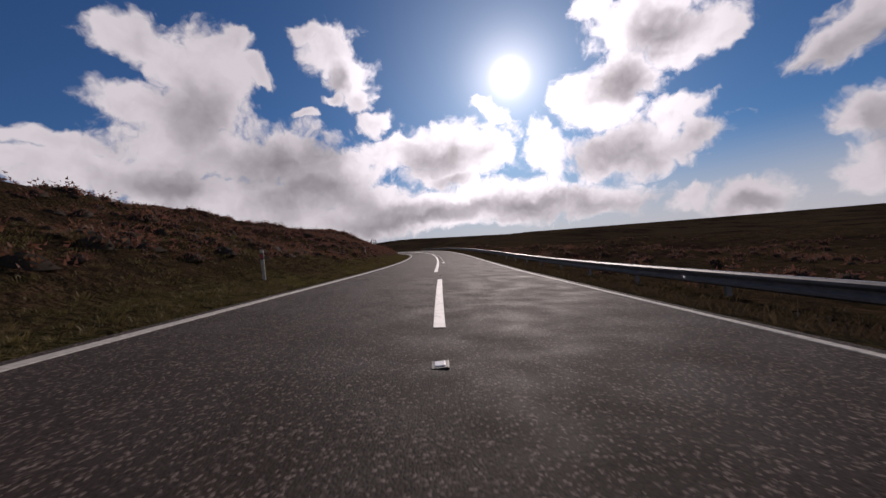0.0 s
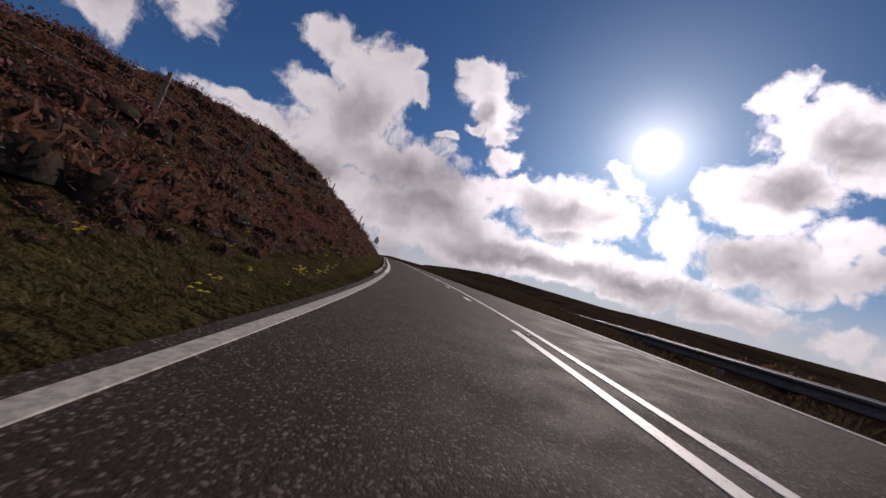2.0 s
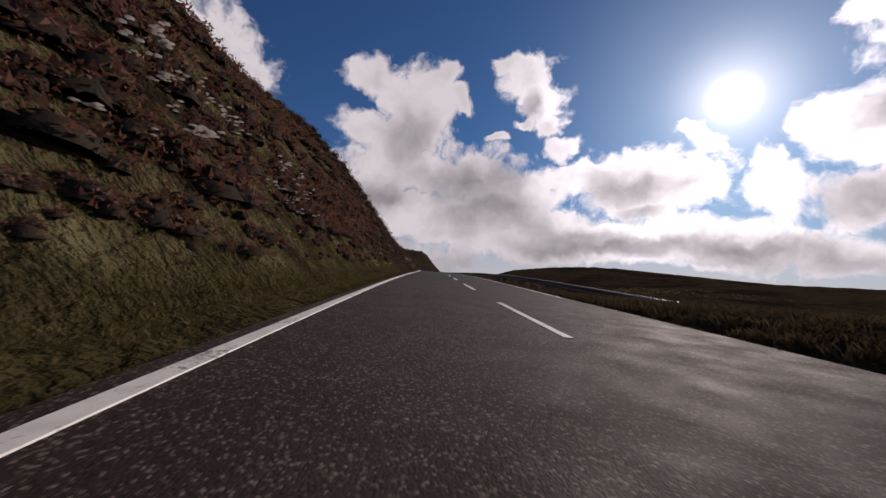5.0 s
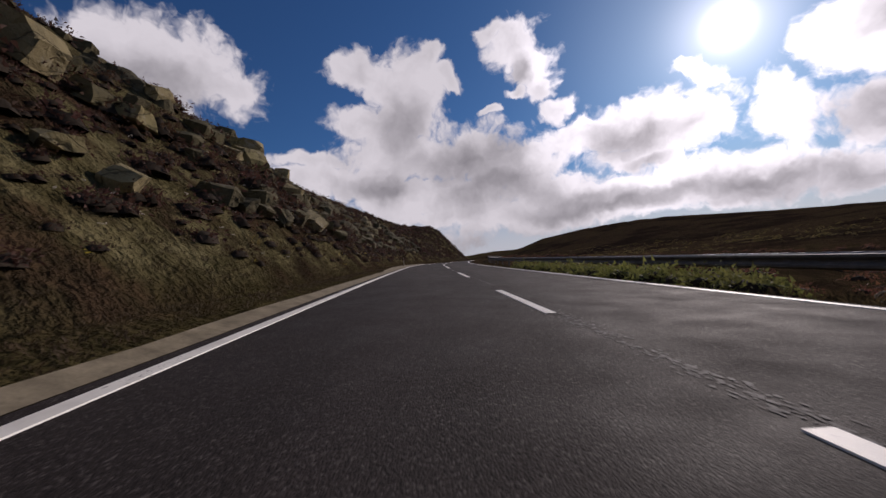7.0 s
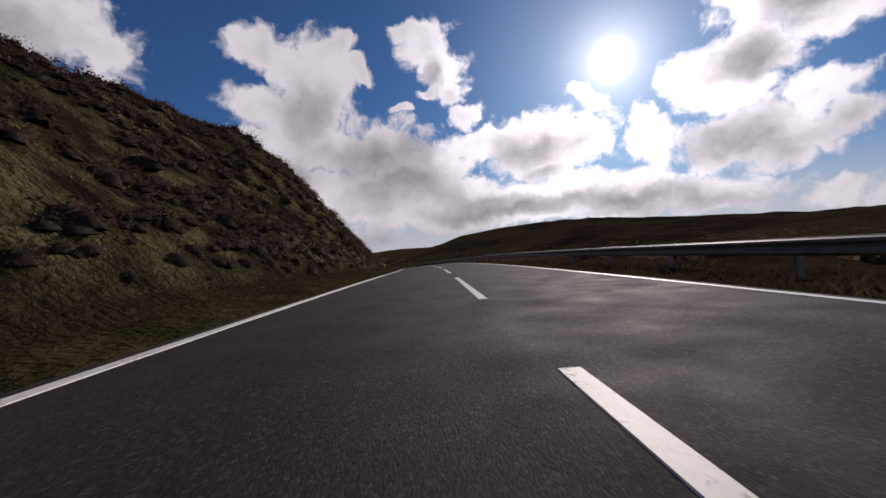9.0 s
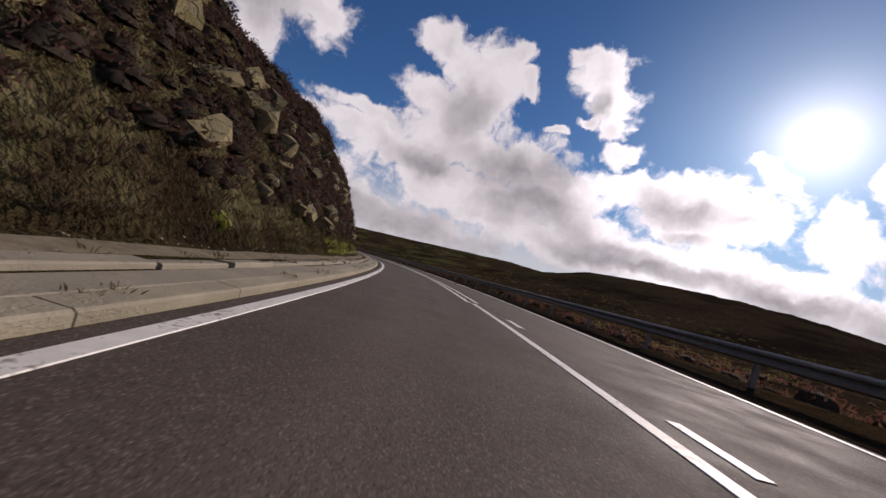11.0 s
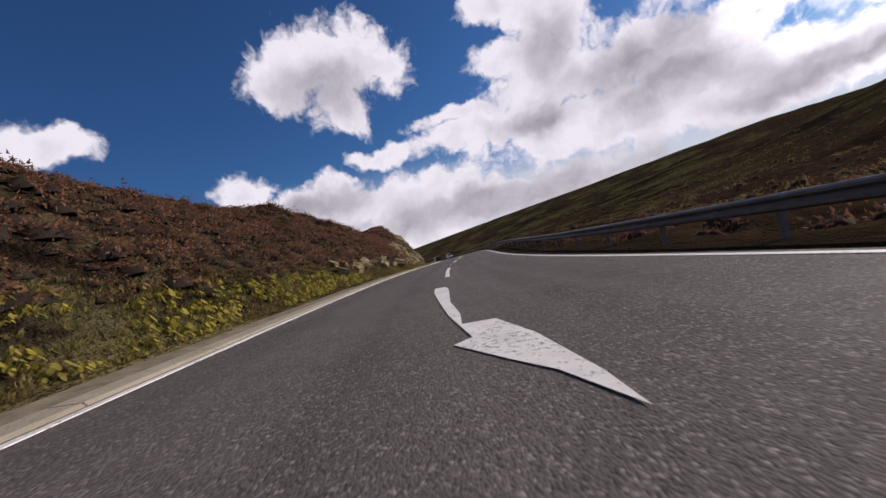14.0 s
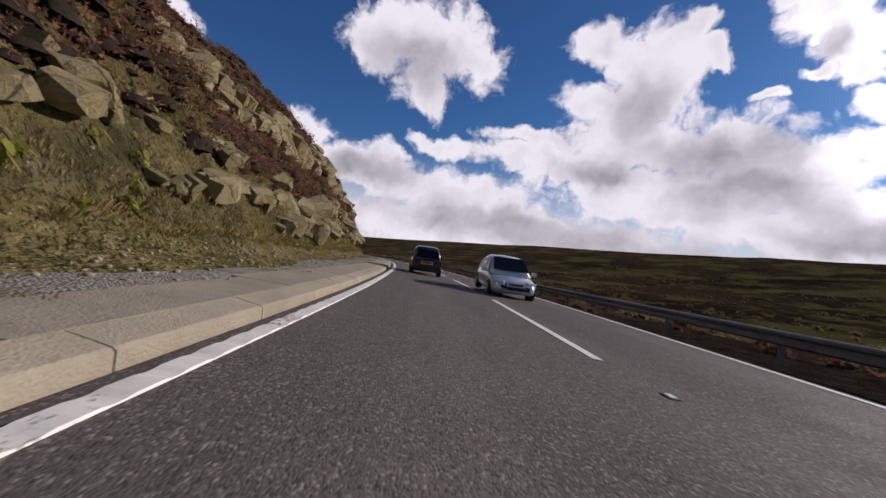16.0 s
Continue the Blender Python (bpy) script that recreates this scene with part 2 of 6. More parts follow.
def wvec(op, a, b=(0, 0, 0), scale=None):
    n = wt.nodes.new("ShaderNodeVectorMath")
    n.operation = op
    for i, v in ((0, a), (1, b)):
        if hasattr(v, "is_output"):
            wt.links.new(v, n.inputs[i])
        else:
            n.inputs[i].default_value = v
    if scale is not None:
        n.inputs["Scale"].default_value = scale
    return n


warp = wvec("SUBTRACT", wnoise(tex, 6.0, 4.0, 0.55).outputs["Color"], (0.5, 0.5, 0.5)).outputs[0]
warp = wvec("SCALE", warp, scale=0.12).outputs[0]
dirn = wvec("ADD", tex, warp).outputs[0]
curl = wvec("SUBTRACT", wnoise(tex, 22.0, 3.0, 0.55).outputs["Color"], (0.5, 0.5, 0.5)).outputs[0]
dirn = wvec("ADD", dirn, wvec("SCALE", curl, scale=0.034).outputs[0]).outputs[0]
field, core = None, None


def lump(az, el, rx, ry, before=None):
    vec = dirn
    if before is not None:
        vec = wvec("MULTIPLY_ADD", before)
        vec.inputs[1].default_value = (0, 0, 0)
        wt.links.new(dirn, vec.inputs[2])
        vec = vec.outputs[0]
    m = wt.nodes.new("ShaderNodeMapping")
    m.vector_type = "TEXTURE"
    m.inputs["Location"].default_value = way(az, el)
    m.inputs["Rotation"].default_value = (0, 0, radians(az))
    m.inputs["Scale"].default_value = (math.radians(rx) * 1.1, 0.6, math.radians(ry) * 1.1)
    wt.links.new(vec, m.inputs["Vector"])
    return wmath("SUBTRACT", 1.0, wvec("LENGTH", m.outputs[0]).outputs["Value"])


def cloud(*lumps):
    """Lumps of a cloud: azimuth to the left, height, half width and half height, in degrees."""
    global field
    for q in lumps:
        field = lump(*q) if field is None else wmath("SMOOTH_MAX", field, lump(*q, field), 0.12)


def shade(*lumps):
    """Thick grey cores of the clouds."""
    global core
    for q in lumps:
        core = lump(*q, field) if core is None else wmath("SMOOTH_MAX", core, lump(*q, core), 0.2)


cloud((35.0, 26.0, 4.1, 2.1), (28.8, 25.4, 6.2, 3.3), (28.4, 21.1, 5.3, 4.1), (35.2, 19.9, 4.7, 2.3), (29.0, 15.8, 10.5, 4.4), (19.0, 14.5, 8.5, 4.2), (12.7, 12.1, 6.0, 4.4), (37.5, 12.7, 9.6, 3.2), (42.7, 15.6, 6.2, 1.4), (24.6, 9.4, 16.5, 3.7))  # tower
cloud((74.8, 12.4, 3.4, 2.4), (67.5, 8.5, 7.9, 2.9), (54.9, 6.5, 12.3, 3.1), (44.6, 3.8, 14.7, 2.9), (55.9, 1.4, 12.4, 3.3), (55.0, 12.5, 5.2, 1.4), (36.5, 2.4, 15.8, 2.4))  # left shelf
cloud((8.9, 8.6, 8.1, 2.9), (-0.0, 6.6, 12.4, 3.3), (-11.5, 5.8, 12.2, 2.9), (-23.0, 5.3, 8.8, 2.2), (5.1, 5.1, 20.6, 2.1), (20.5, 6.7, 15.3, 1.9), (32.9, 11.3, 8.1, 2.4), (41.3, 13.4, 8.3, 1.7))  # low bank
cloud((6.3, 19.4, 2.0, 1.2), (4.1, 15.4, 5.4, 2.6), (-3.4, 15.0, 8.4, 3.4), (-3.9, 11.5, 7.5, 2.7), (-10.1, 13.6, 2.9, 2.6), (-8.6, 20.2, 1.7, 1.2), (-10.1, 18.9, 1.6, 1.4))  # middle cloud
cloud((14.8, 30.2, 1.8, 1.0), (11.4, 28.2, 3.3, 2.8), (9.0, 25.0, 2.9, 2.4), (7.6, 22.4, 1.7, 1.3), (16.1, 20.6, 1.5, 0.7))  # small tall cloud
cloud((-27.4, 19.8, 4.9, 3.2), (-25.0, 17.0, 4.4, 3.7), (-33.3, 14.2, 4.0, 2.1), (-28.4, 10.5, 8.6, 3.1), (-35.7, 11.0, 3.1, 1.5), (-17.1, 13.3, 2.3, 4.1))  # cloud by the sun
cloud((-30.7, 25.2, 6.1, 2.8), (-35.4, 22.5, 4.6, 2.9), (-25.6, 28.5, 2.7, 2.0), (-39.4, 21.0, 1.3, 1.3))  # upper right cloud
cloud((-48.9, 17.1, 3.9, 2.5), (-50.9, 18.2, 2.6, 2.1), (-49.8, 9.3, 2.8, 2.1), (-49.9, 4.9, 3.2, 2.6), (-34.1, 3.7, 3.1, 1.5), (-39.6, 2.8, 4.7, 2.3))  # far right cloud
cloud((-18.2, 5.6, 9.1, 2.2), (-9.6, 6.1, 13.6, 2.2), (-0.1, 5.5, 15.0, 2.1), (-23.1, 5.0, 5.5, 1.7))  # right bank
cloud((64.5, 24.6, 6.2, 4.0), (58.0, 25.0, 6.8, 4.7), (51.0, 24.2, 3.8, 2.8), (58.5, 19.2, 4.2, 2.9))  # lone cloud
cloud((97.7, 20.6, 3.8, 2.0), (92.8, 19.8, 3.8, 1.8))  # left stray
cloud((25.0, 27.6, 3.2, 1.5), (22.0, 25.2, 2.6, 1.4), (11.3, 22.3, 2.0, 0.6))  # stray
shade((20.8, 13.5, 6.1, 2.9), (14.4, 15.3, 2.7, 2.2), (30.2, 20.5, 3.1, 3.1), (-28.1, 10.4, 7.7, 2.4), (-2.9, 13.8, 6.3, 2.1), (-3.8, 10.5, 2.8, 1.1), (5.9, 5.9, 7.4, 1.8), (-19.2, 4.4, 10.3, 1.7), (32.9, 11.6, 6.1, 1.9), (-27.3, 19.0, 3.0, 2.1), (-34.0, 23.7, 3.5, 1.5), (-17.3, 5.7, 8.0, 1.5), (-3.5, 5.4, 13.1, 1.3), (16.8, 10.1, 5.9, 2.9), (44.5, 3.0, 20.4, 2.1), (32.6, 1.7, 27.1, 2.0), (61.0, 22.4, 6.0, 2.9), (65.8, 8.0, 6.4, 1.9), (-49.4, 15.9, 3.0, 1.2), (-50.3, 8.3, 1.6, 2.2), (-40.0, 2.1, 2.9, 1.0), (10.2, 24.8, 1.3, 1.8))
# the rest of the sky, out of view, carries the same broken cloud
cover = wnoise(tex, 2.6, 3.0, 0.5).outputs["Fac"]
back = wn("ShaderNodeSeparateXYZ", Vector=tex)
behind = wramp(back.outputs[1], 0.1, -0.5, 0.0, 1.0)
field = wmath("MAXIMUM", field, wmath("ADD", wmath("MULTIPLY", wmath("SUBTRACT", cover, 0.5), 4.0), wmath("SUBTRACT", behind, 1.2)))


def wbillow(vec, scale, detail):
    n = wn("ShaderNodeTexVoronoi", Vector=vec, Scale=scale, Detail=detail, Roughness=0.55, Lacunarity=2.2)
    n.feature, n.normalize = "F1", True
    return n.outputs["Distance"]


puff = wbillow(dirn, 13.0, 3.0)
puff_up = wbillow(wvec("ADD", dirn, (-0.006, 0.0, 0.016)).outputs[0], 13.0, 3.0)
fine = wnoise(dirn, 26.0, 5.0, 0.55).outputs["Fac"]
small = wbillow(dirn, 34.0, 2.0)
ragged = wmath("ADD", wmath("MULTIPLY", wmath("SUBTRACT", 0.33, puff), 1.45), wmath("MULTIPLY", wmath("SUBTRACT", fine, 0.5), 0.65))
ragged = wmath("ADD", ragged, wmath("MULTIPLY", wmath("SUBTRACT", 0.33, small), 0.5))
dens = wmath("ADD", field, ragged)
mask = wramp(dens, -0.08, 0.40)

sky = wt.nodes.new("ShaderNodeTexSky")
sky.sky_type = "NISHITA"
sky.sun_disc = False
sky.sun_elevation = radians(SUN_EL)
sky.sun_rotation = radians(-SUN_AZ)
sky.altitude = 400
sky.dust_density = 0.6
sky.air_density = 1.0
sky.ozone_density = 2.5
blue = wvec("MULTIPLY", sky.outputs[0], (0.0188, 0.0395, 0.0605)).outputs[0]
haze = wt.nodes.new("ShaderNodeMix")
haze.data_type = "RGBA"
wt.links.new(wramp(back.outputs[2], 0.22, 0.0, 0.0, 0.85), haze.inputs["Factor"])
wt.links.new(blue, haze.inputs["A"])
haze.inputs["B"].default_value = (0.56, 0.59, 0.65, 1)
blue = haze.outputs["Result"]
sund = wvec("DOT_PRODUCT", tex, way(SUN_AZ, SUN_EL)).outputs["Value"]
near_sun = wramp(sund, 0.86, 0.998)
# billows: lit from above, grey where the cloud is thick
relief = wmath("MULTIPLY", wmath("SUBTRACT", puff_up, puff), 0.5)
soft = wnoise(dirn, 8.0, 4.0, 0.5).outputs["Fac"]
soft_up = wnoise(wvec("ADD", dirn, (-0.01, 0.0, 0.03)).outputs[0], 8.0, 4.0, 0.5).outputs["Fac"]
relief = wmath("ADD", relief, wmath("MULTIPLY", wmath("SUBTRACT", soft, soft_up), 0.9))
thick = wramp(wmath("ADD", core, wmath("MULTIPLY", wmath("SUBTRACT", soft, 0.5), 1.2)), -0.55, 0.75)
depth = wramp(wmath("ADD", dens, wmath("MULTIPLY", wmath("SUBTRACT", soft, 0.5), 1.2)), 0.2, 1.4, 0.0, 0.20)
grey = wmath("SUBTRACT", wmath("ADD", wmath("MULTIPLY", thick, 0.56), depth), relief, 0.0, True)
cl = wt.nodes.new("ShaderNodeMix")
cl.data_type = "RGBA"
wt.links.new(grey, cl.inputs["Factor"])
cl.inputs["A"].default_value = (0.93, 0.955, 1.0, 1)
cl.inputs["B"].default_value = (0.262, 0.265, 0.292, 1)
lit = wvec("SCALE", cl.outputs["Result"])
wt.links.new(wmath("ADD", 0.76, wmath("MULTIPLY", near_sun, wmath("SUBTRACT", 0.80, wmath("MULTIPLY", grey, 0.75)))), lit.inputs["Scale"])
mixc = wt.nodes.new("ShaderNodeMix")
mixc.data_type = "RGBA"
wt.links.new(mask, mixc.inputs["Factor"])
wt.links.new(blue, mixc.inputs["A"])
wt.links.new(lit.outputs[0], mixc.inputs["B"])
glow = wvec("SCALE", (1.0, 0.97, 0.93))
up_sun = wmath("MAXIMUM", sund, 0.0)
g1 = wmath("ADD", wmath("MULTIPLY", wmath("POWER", up_sun, 3200.0), 4.0), wmath("MULTIPLY", wmath("POWER", up_sun, 300.0), 0.7))
g1 = wmath("ADD", g1, wmath("MULTIPLY", wmath("POWER", up_sun, 36.0), 0.20))
wt.links.new(g1, glow.inputs["Scale"])
total = wvec("ADD", mixc.outputs["Result"], glow.outputs[0]).outputs[0]
bg = wt.nodes.new("ShaderNodeBackground")
wt.links.new(total, bg.inputs["Color"])
bg.inputs["Strength"].default_value = 1.0
out = wt.nodes.new("ShaderNodeOutputWorld")
wt.links.new(bg.outputs[0], out.inputs[0])

sun_data = bpy.data.lights.new("sun", "SUN")
sun_data.energy, sun_data.angle, sun_data.color = 3.2, radians(0.53), (1.0, 0.95, 0.87)
sun = new("sun", sun_data)
sun.matrix_world = look((0, 0, 60), Vector((0, 0, 60)) - way(SUN_AZ, SUN_EL))


# ---- materials ----
class Mat:
    """A small helper to write node materials."""

    def __init__(self, name):
        self.m = bpy.data.materials.new(name)
        self.m.use_nodes = True
        self.t = self.m.node_tree
        self.b = self.t.nodes["Principled BSDF"]
        self.pos = self.t.nodes.new("ShaderNodeNewGeometry").outputs["Position"]

    def link(self, v, s):
        if hasattr(v, "is_output"):
            self.t.links.new(v, s)
        else:
            s.default_value = v

    def noise(self, scale, detail=4.0, rough=0.55, vec=None, out="Fac"):
        n = self.t.nodes.new("ShaderNodeTexNoise")
        self.t.links.new(vec or self.pos, n.inputs["Vector"])
        n.inputs["Scale"].default_value, n.inputs["Detail"].default_value, n.inputs["Roughness"].default_value = scale, detail, rough
        return n.outputs[out]

    def voronoi(self, scale, out="Distance", feature="F1", vec=None):
        n = self.t.nodes.new("ShaderNodeTexVoronoi")
        n.feature = feature
        self.t.links.new(vec or self.pos, n.inputs["Vector"])
        n.inputs["Scale"].default_value = scale
        return n.outputs[out]

    def ramp(self, v, lo, hi, a=0.0, b=1.0):
        n = self.t.nodes.new("ShaderNodeMapRange")
        self.t.links.new(v, n.inputs[0])
        for i, q in zip((1, 2, 3, 4), (lo, hi, a, b)):
            n.inputs[i].default_value = q
        return n.outputs[0]

    def math(self, op, a, b=0.0):
        n = self.t.nodes.new("ShaderNodeMath")
        n.operation = op
        self.link(a, n.inputs[0])
        self.link(b, n.inputs[1])
        return n.outputs[0]

    def mix(self, f, a, b):
        n = self.t.nodes.new("ShaderNodeMix")
        n.data_type = "RGBA"
        self.link(f, n.inputs["Factor"])
        for v, k in ((a, "A"), (b, "B")):
            self.link(v if hasattr(v, "is_output") else (*v, 1), n.inputs[k])
        return n.outputs["Result"]

    def uv(self, name="uv"):
        n = self.t.nodes.new("ShaderNodeUVMap")
        n.uv_map = name
        return n.outputs[0]

    def scaled(self, vec, s):
        n = self.t.nodes.new("ShaderNodeMapping")
        n.inputs["Scale"].default_value = s
        self.t.links.new(vec, n.inputs["Vector"])
        return n.outputs[0]

    def random(self, island=False):
        if island:
            return self.t.nodes.new("ShaderNodeNewGeometry").outputs["Random Per Island"]
        return self.t.nodes.new("ShaderNodeObjectInfo").outputs["Random"]

    def bump(self, height, strength=0.5, dist=0.02):
        n = self.t.nodes.new("ShaderNodeBump")
        self.t.links.new(height, n.inputs["Height"])
        n.inputs["Strength"].default_value, n.inputs["Distance"].default_value = strength, dist
        self.t.links.new(n.outputs[0], self.b.inputs["Normal"])

    def done(self, color, rough=0.8, metal=0.0, spec=None, **more):
        self.link(color if hasattr(color, "is_output") else (*color, 1), self.b.inputs["Base Color"])
        self.link(rough, self.b.inputs["Roughness"])
        self.b.inputs["Metallic"].default_value = metal
        if spec is not None:
            self.b.inputs["Specular IOR Level"].default_value = spec
        for k, v in more.items():
            self.b.inputs[k.replace("_", " ")].default_value = v
        return self.m


def asphalt(name, chips, dark, pale, sparkle, relief=0.6, sheen=0.10):
    m = Mat(name)
    uv = m.uv()
    chip = m.voronoi(chips)
    sep = m.t.nodes.new("ShaderNodeSeparateColor")
    m.t.links.new(m.voronoi(chips, "Color"), sep.inputs[0])
    big = m.noise(0.35, 5.0, 0.6)
    track = m.noise(1.0, 3.0, 0.6, m.scaled(uv, (0.9, 0.02, 1.0)))
    base = m.mix(m.ramp(big, 0.35, 0.7), tuple(c * 0.75 for c in dark), dark)
    base = m.mix(m.ramp(track, 0.4, 0.75), base, pale)
    stone = m.mix(m.ramp(sep.outputs[0], 0.80, 0.97), base, sparkle)
    stone = m.mix(m.ramp(sep.outputs[1], 0.6, 1.0, 0.0, 0.75), stone, tuple(c * 0.35 for c in dark))
    h = m.math("SUBTRACT", 1.0, m.math("MULTIPLY", chip, 1.3))
    m.bump(m.math("ADD", h, m.math("MULTIPLY", m.noise(14.0), 0.5)), relief, 0.010)
    return m.done(stone, m.ramp(m.noise(2.0), 0.3, 0.7, 0.70, 0.90), spec=sheen)


def line_paint():
    m = Mat("road_paint")
    wear = m.noise(28.0, 6.0, 0.7)
    big = m.noise(1.6, 3.0)
    col = m.mix(m.ramp(m.math("ADD", wear, m.math("MULTIPLY", big, 0.5)), 0.84, 0.93), (0.82, 0.78, 0.69), (0.16, 0.14, 0.12))
    col = m.mix(m.ramp(m.noise(5.0), 0.45, 0.85), col, (0.60, 0.56, 0.48))
    m.bump(wear, 0.4, 0.004)
    return m.done(col, 0.6)


def moor():
    m = Mat("moor")
    n1, n2, n3 = m.noise(0.35, 5.0, 0.6), m.noise(2.4, 6.0, 0.65), m.noise(0.05, 5.0, 0.65)
    col = m.mix(m.ramp(n1, 0.38, 0.62), (0.046, 0.030, 0.020), (0.060, 0.046, 0.022))
    col = m.mix(m.ramp(n2, 0.45, 0.72), col, (0.105, 0.062, 0.038))
    col = m.mix(m.ramp(m.noise(0.018, 6.0, 0.65), 0.48, 0.58), col, (0.030, 0.020, 0.015))
    clump = m.voronoi(0.8)
    # gaps between clumps darkened in the colour, for the plants' own shade
    col = m.mix(m.ramp(clump, 0.4, 0.9, 0.0, 0.6), col, (0.020, 0.015, 0.010))
    zone = m.t.nodes.new("ShaderNodeSeparateXYZ")
    m.t.links.new(m.uv(), zone.inputs[0])
    green = m.math("MULTIPLY", m.ramp(n3, 0.48, 0.60), m.ramp(zone.outputs[1], 590.0, 660.0, 0.1, 1.0))
    col = m.mix(green, col, (0.105, 0.092, 0.034))
    verge = m.math("SUBTRACT", m.math("ABSOLUTE", zone.outputs[0]), m.math("MULTIPLY", m.math("SUBTRACT", n1, 0.5), 5.0))
    turf = m.mix(m.ramp(m.noise(3.0, 5.0, 0.65), 0.4, 0.65), (0.055, 0.046, 0.020), (0.098, 0.078, 0.034))
    straw = m.mix(m.ramp(n2, 0.4, 0.65), (0.17, 0.142, 0.052), (0.30, 0.245, 0.105))
    turf = m.mix(m.ramp(zone.outputs[1], 505.0, 520.0), turf, straw)
    verge = m.math("SUBTRACT", verge, m.ramp(zone.outputs[1], 560.0, 578.0, 0.0, 3.4))
    verge = m.math("SUBTRACT", verge, m.math("MULTIPLY", m.ramp(zone.outputs[1], 420.0, 432.0, 0.0, 1.6), m.ramp(zone.outputs[1], 500.0, 488.0)))
    soil = m.mix(m.ramp(n2, 0.4, 0.65), (0.028, 0.022, 0.017), (0.055, 0.044, 0.030))
    outer = m.math("MULTIPLY", m.ramp(zone.outputs[0], 1.0, 2.0), m.ramp(zone.outputs[1], 40.0, 390.0, 0.6, 1.0))
    turf = m.mix(outer, turf, soil)
    col = m.mix(m.ramp(verge, 4.7, 3.4), col, turf)
    sep = m.t.nodes.new("ShaderNodeSeparateXYZ")
    m.t.links.new(m.t.nodes.new("ShaderNodeNewGeometry").outputs["Normal"], sep.inputs[0])
    steep = m.math("MULTIPLY", m.ramp(sep.outputs[2], 0.86, 0.72), m.ramp(m.noise(0.7, 5.0), 0.40, 0.56))
    stone = m.mix(m.ramp(m.noise(1.7, 6.0, 0.7), 0.4, 0.62), (0.085, 0.072, 0.032), (0.20, 0.17, 0.085))
    col = m.mix(steep, col, stone)
    h = m.math("ADD", m.math("ADD", n2, m.noise(9.0, 5.0)), m.math("MULTIPLY", clump, -1.5))
    m.bump(h, 1.0, 0.4)
    return m.done(col, 1.0, spec=0.0)


def plain(name, col, rough=0.7, metal=0.0, scale=6.0, vary=0.25, bump=0.15, spec=None):
    m = Mat(name)
    n = m.noise(scale, 6.0, 0.65)
    a = tuple(c * (1 - vary) for c in col)
    b = tuple(min(1, c * (1 + vary)) for c in col)
    m.bump(m.noise(scale * 5), bump, 0.01)
    return m.done(m.mix(m.ramp(n, 0.3, 0.7), a, b), rough, metal, spec)


ASPHALT = asphalt("chipped_asphalt", 92.0, (0.0375, 0.0258, 0.0200), (0.0505, 0.0355, 0.0280), (0.21, 0.160, 0.132), 0.26, 0.09)
ASPHALT_FINE = asphalt("fine_asphalt", 120.0, (0.0315, 0.0250, 0.0220), (0.044, 0.0350, 0.031), (0.095, 0.080, 0.072), 0.3)
ASPHALT_GREY = asphalt("grey_chipped_asphalt", 95.0, (0.124, 0.105, 0.089), (0.166, 0.142, 0.122), (0.30, 0.262, 0.23), 0.30)
ASPHALT_WORN = asphalt("worn_fine_asphalt", 150.0, (0.110, 0.085, 0.065), (0.138, 0.108, 0.084), (0.215, 0.175, 0.145), 0.12)
PAINT, MOOR = line_paint(), moor()
PAINT_OLD = plain("old_road_paint", (0.45, 0.41, 0.34), 0.75, 0.0, 22.0, 0.45, 0.4)
# one steel in two tones: darkened for the shaded face, lightened for the glinting top
GALV = plain("shaded_galvanised_steel", (0.155, 0.145, 0.137), 0.6, 0.2, scale=5.0, vary=0.3, bump=0.05)
GALV_GLINT = plain("glint_galvanised_steel", (0.62, 0.60, 0.57), 0.36, 0.5, scale=8.0, vary=0.2, bump=0.05)


# ---- mesh helpers ----
def mesh_ob(name, verts, faces, mat, parent=None, label="", uvs=None, smooth_shade=False):
    me = bpy.data.meshes.new(name)
    me.from_pydata([tuple(v) for v in verts], [], [tuple(f) for f in faces])
    if uvs is not None:
        lay = me.uv_layers.new(name="uv")
        idx = np.empty(len(me.loops), np.int32)
        me.loops.foreach_get("vertex_index", idx)
        lay.data.foreach_set("uv", np.asarray(uvs, np.float32)[idx].ravel())
    if smooth_shade:
        me.polygons.foreach_set("use_smooth", np.ones(len(me.polygons), bool))
    me.materials.append(mat)
    me.update()
    ob = new(name, me)
    if parent:
        ob.parent = parent
        if label:
            ob["label"] = label
    return ob


def part(name, bm, material, parent, label=""):
    me = bpy.data.meshes.new(name)
    bm.to_mesh(me)
    bm.free()
    me.materials.append(material)
    ob = new(name, me)
    ob.parent = parent
    if label:
        ob["label"] = label
    return ob


def strip(name, s, offs, ups, mat, parent=None, label="", smooth_shade=False):
    """A band swept along the road: rows at s, columns at offs with heights ups (numbers or arrays per row)."""
    s = np.asarray(s, float)
    n, k = len(s), len(offs)
    V = np.zeros((n, k, 3))
    U = np.zeros((n, k, 2))
    for j, (o, u) in enumerate(zip(offs, ups)):
        o = np.broadcast_to(np.asarray(o, float), s.shape)
        x, y, z = at(s, o)
        V[:, j, 0], V[:, j, 1], V[:, j, 2] = x, y, z + u
        U[:, j, 0], U[:, j, 1] = o, s
    i = np.arange(n - 1)[:, None] * k + np.arange(k - 1)[None]
    F = np.stack([i, i + 1, i + k + 1, i + k], -1).reshape(-1, 4)
    return mesh_ob(name, V.reshape(-1, 3), F.tolist(), mat, parent, label, U.reshape(-1, 2), smooth_shade)


# ---- ground: one sheet with the cut bank on the left and the valley on the right ----
def knots(s, pairs):
    return np.interp(s, [p[0] for p in pairs], [p[1] for p in pairs])


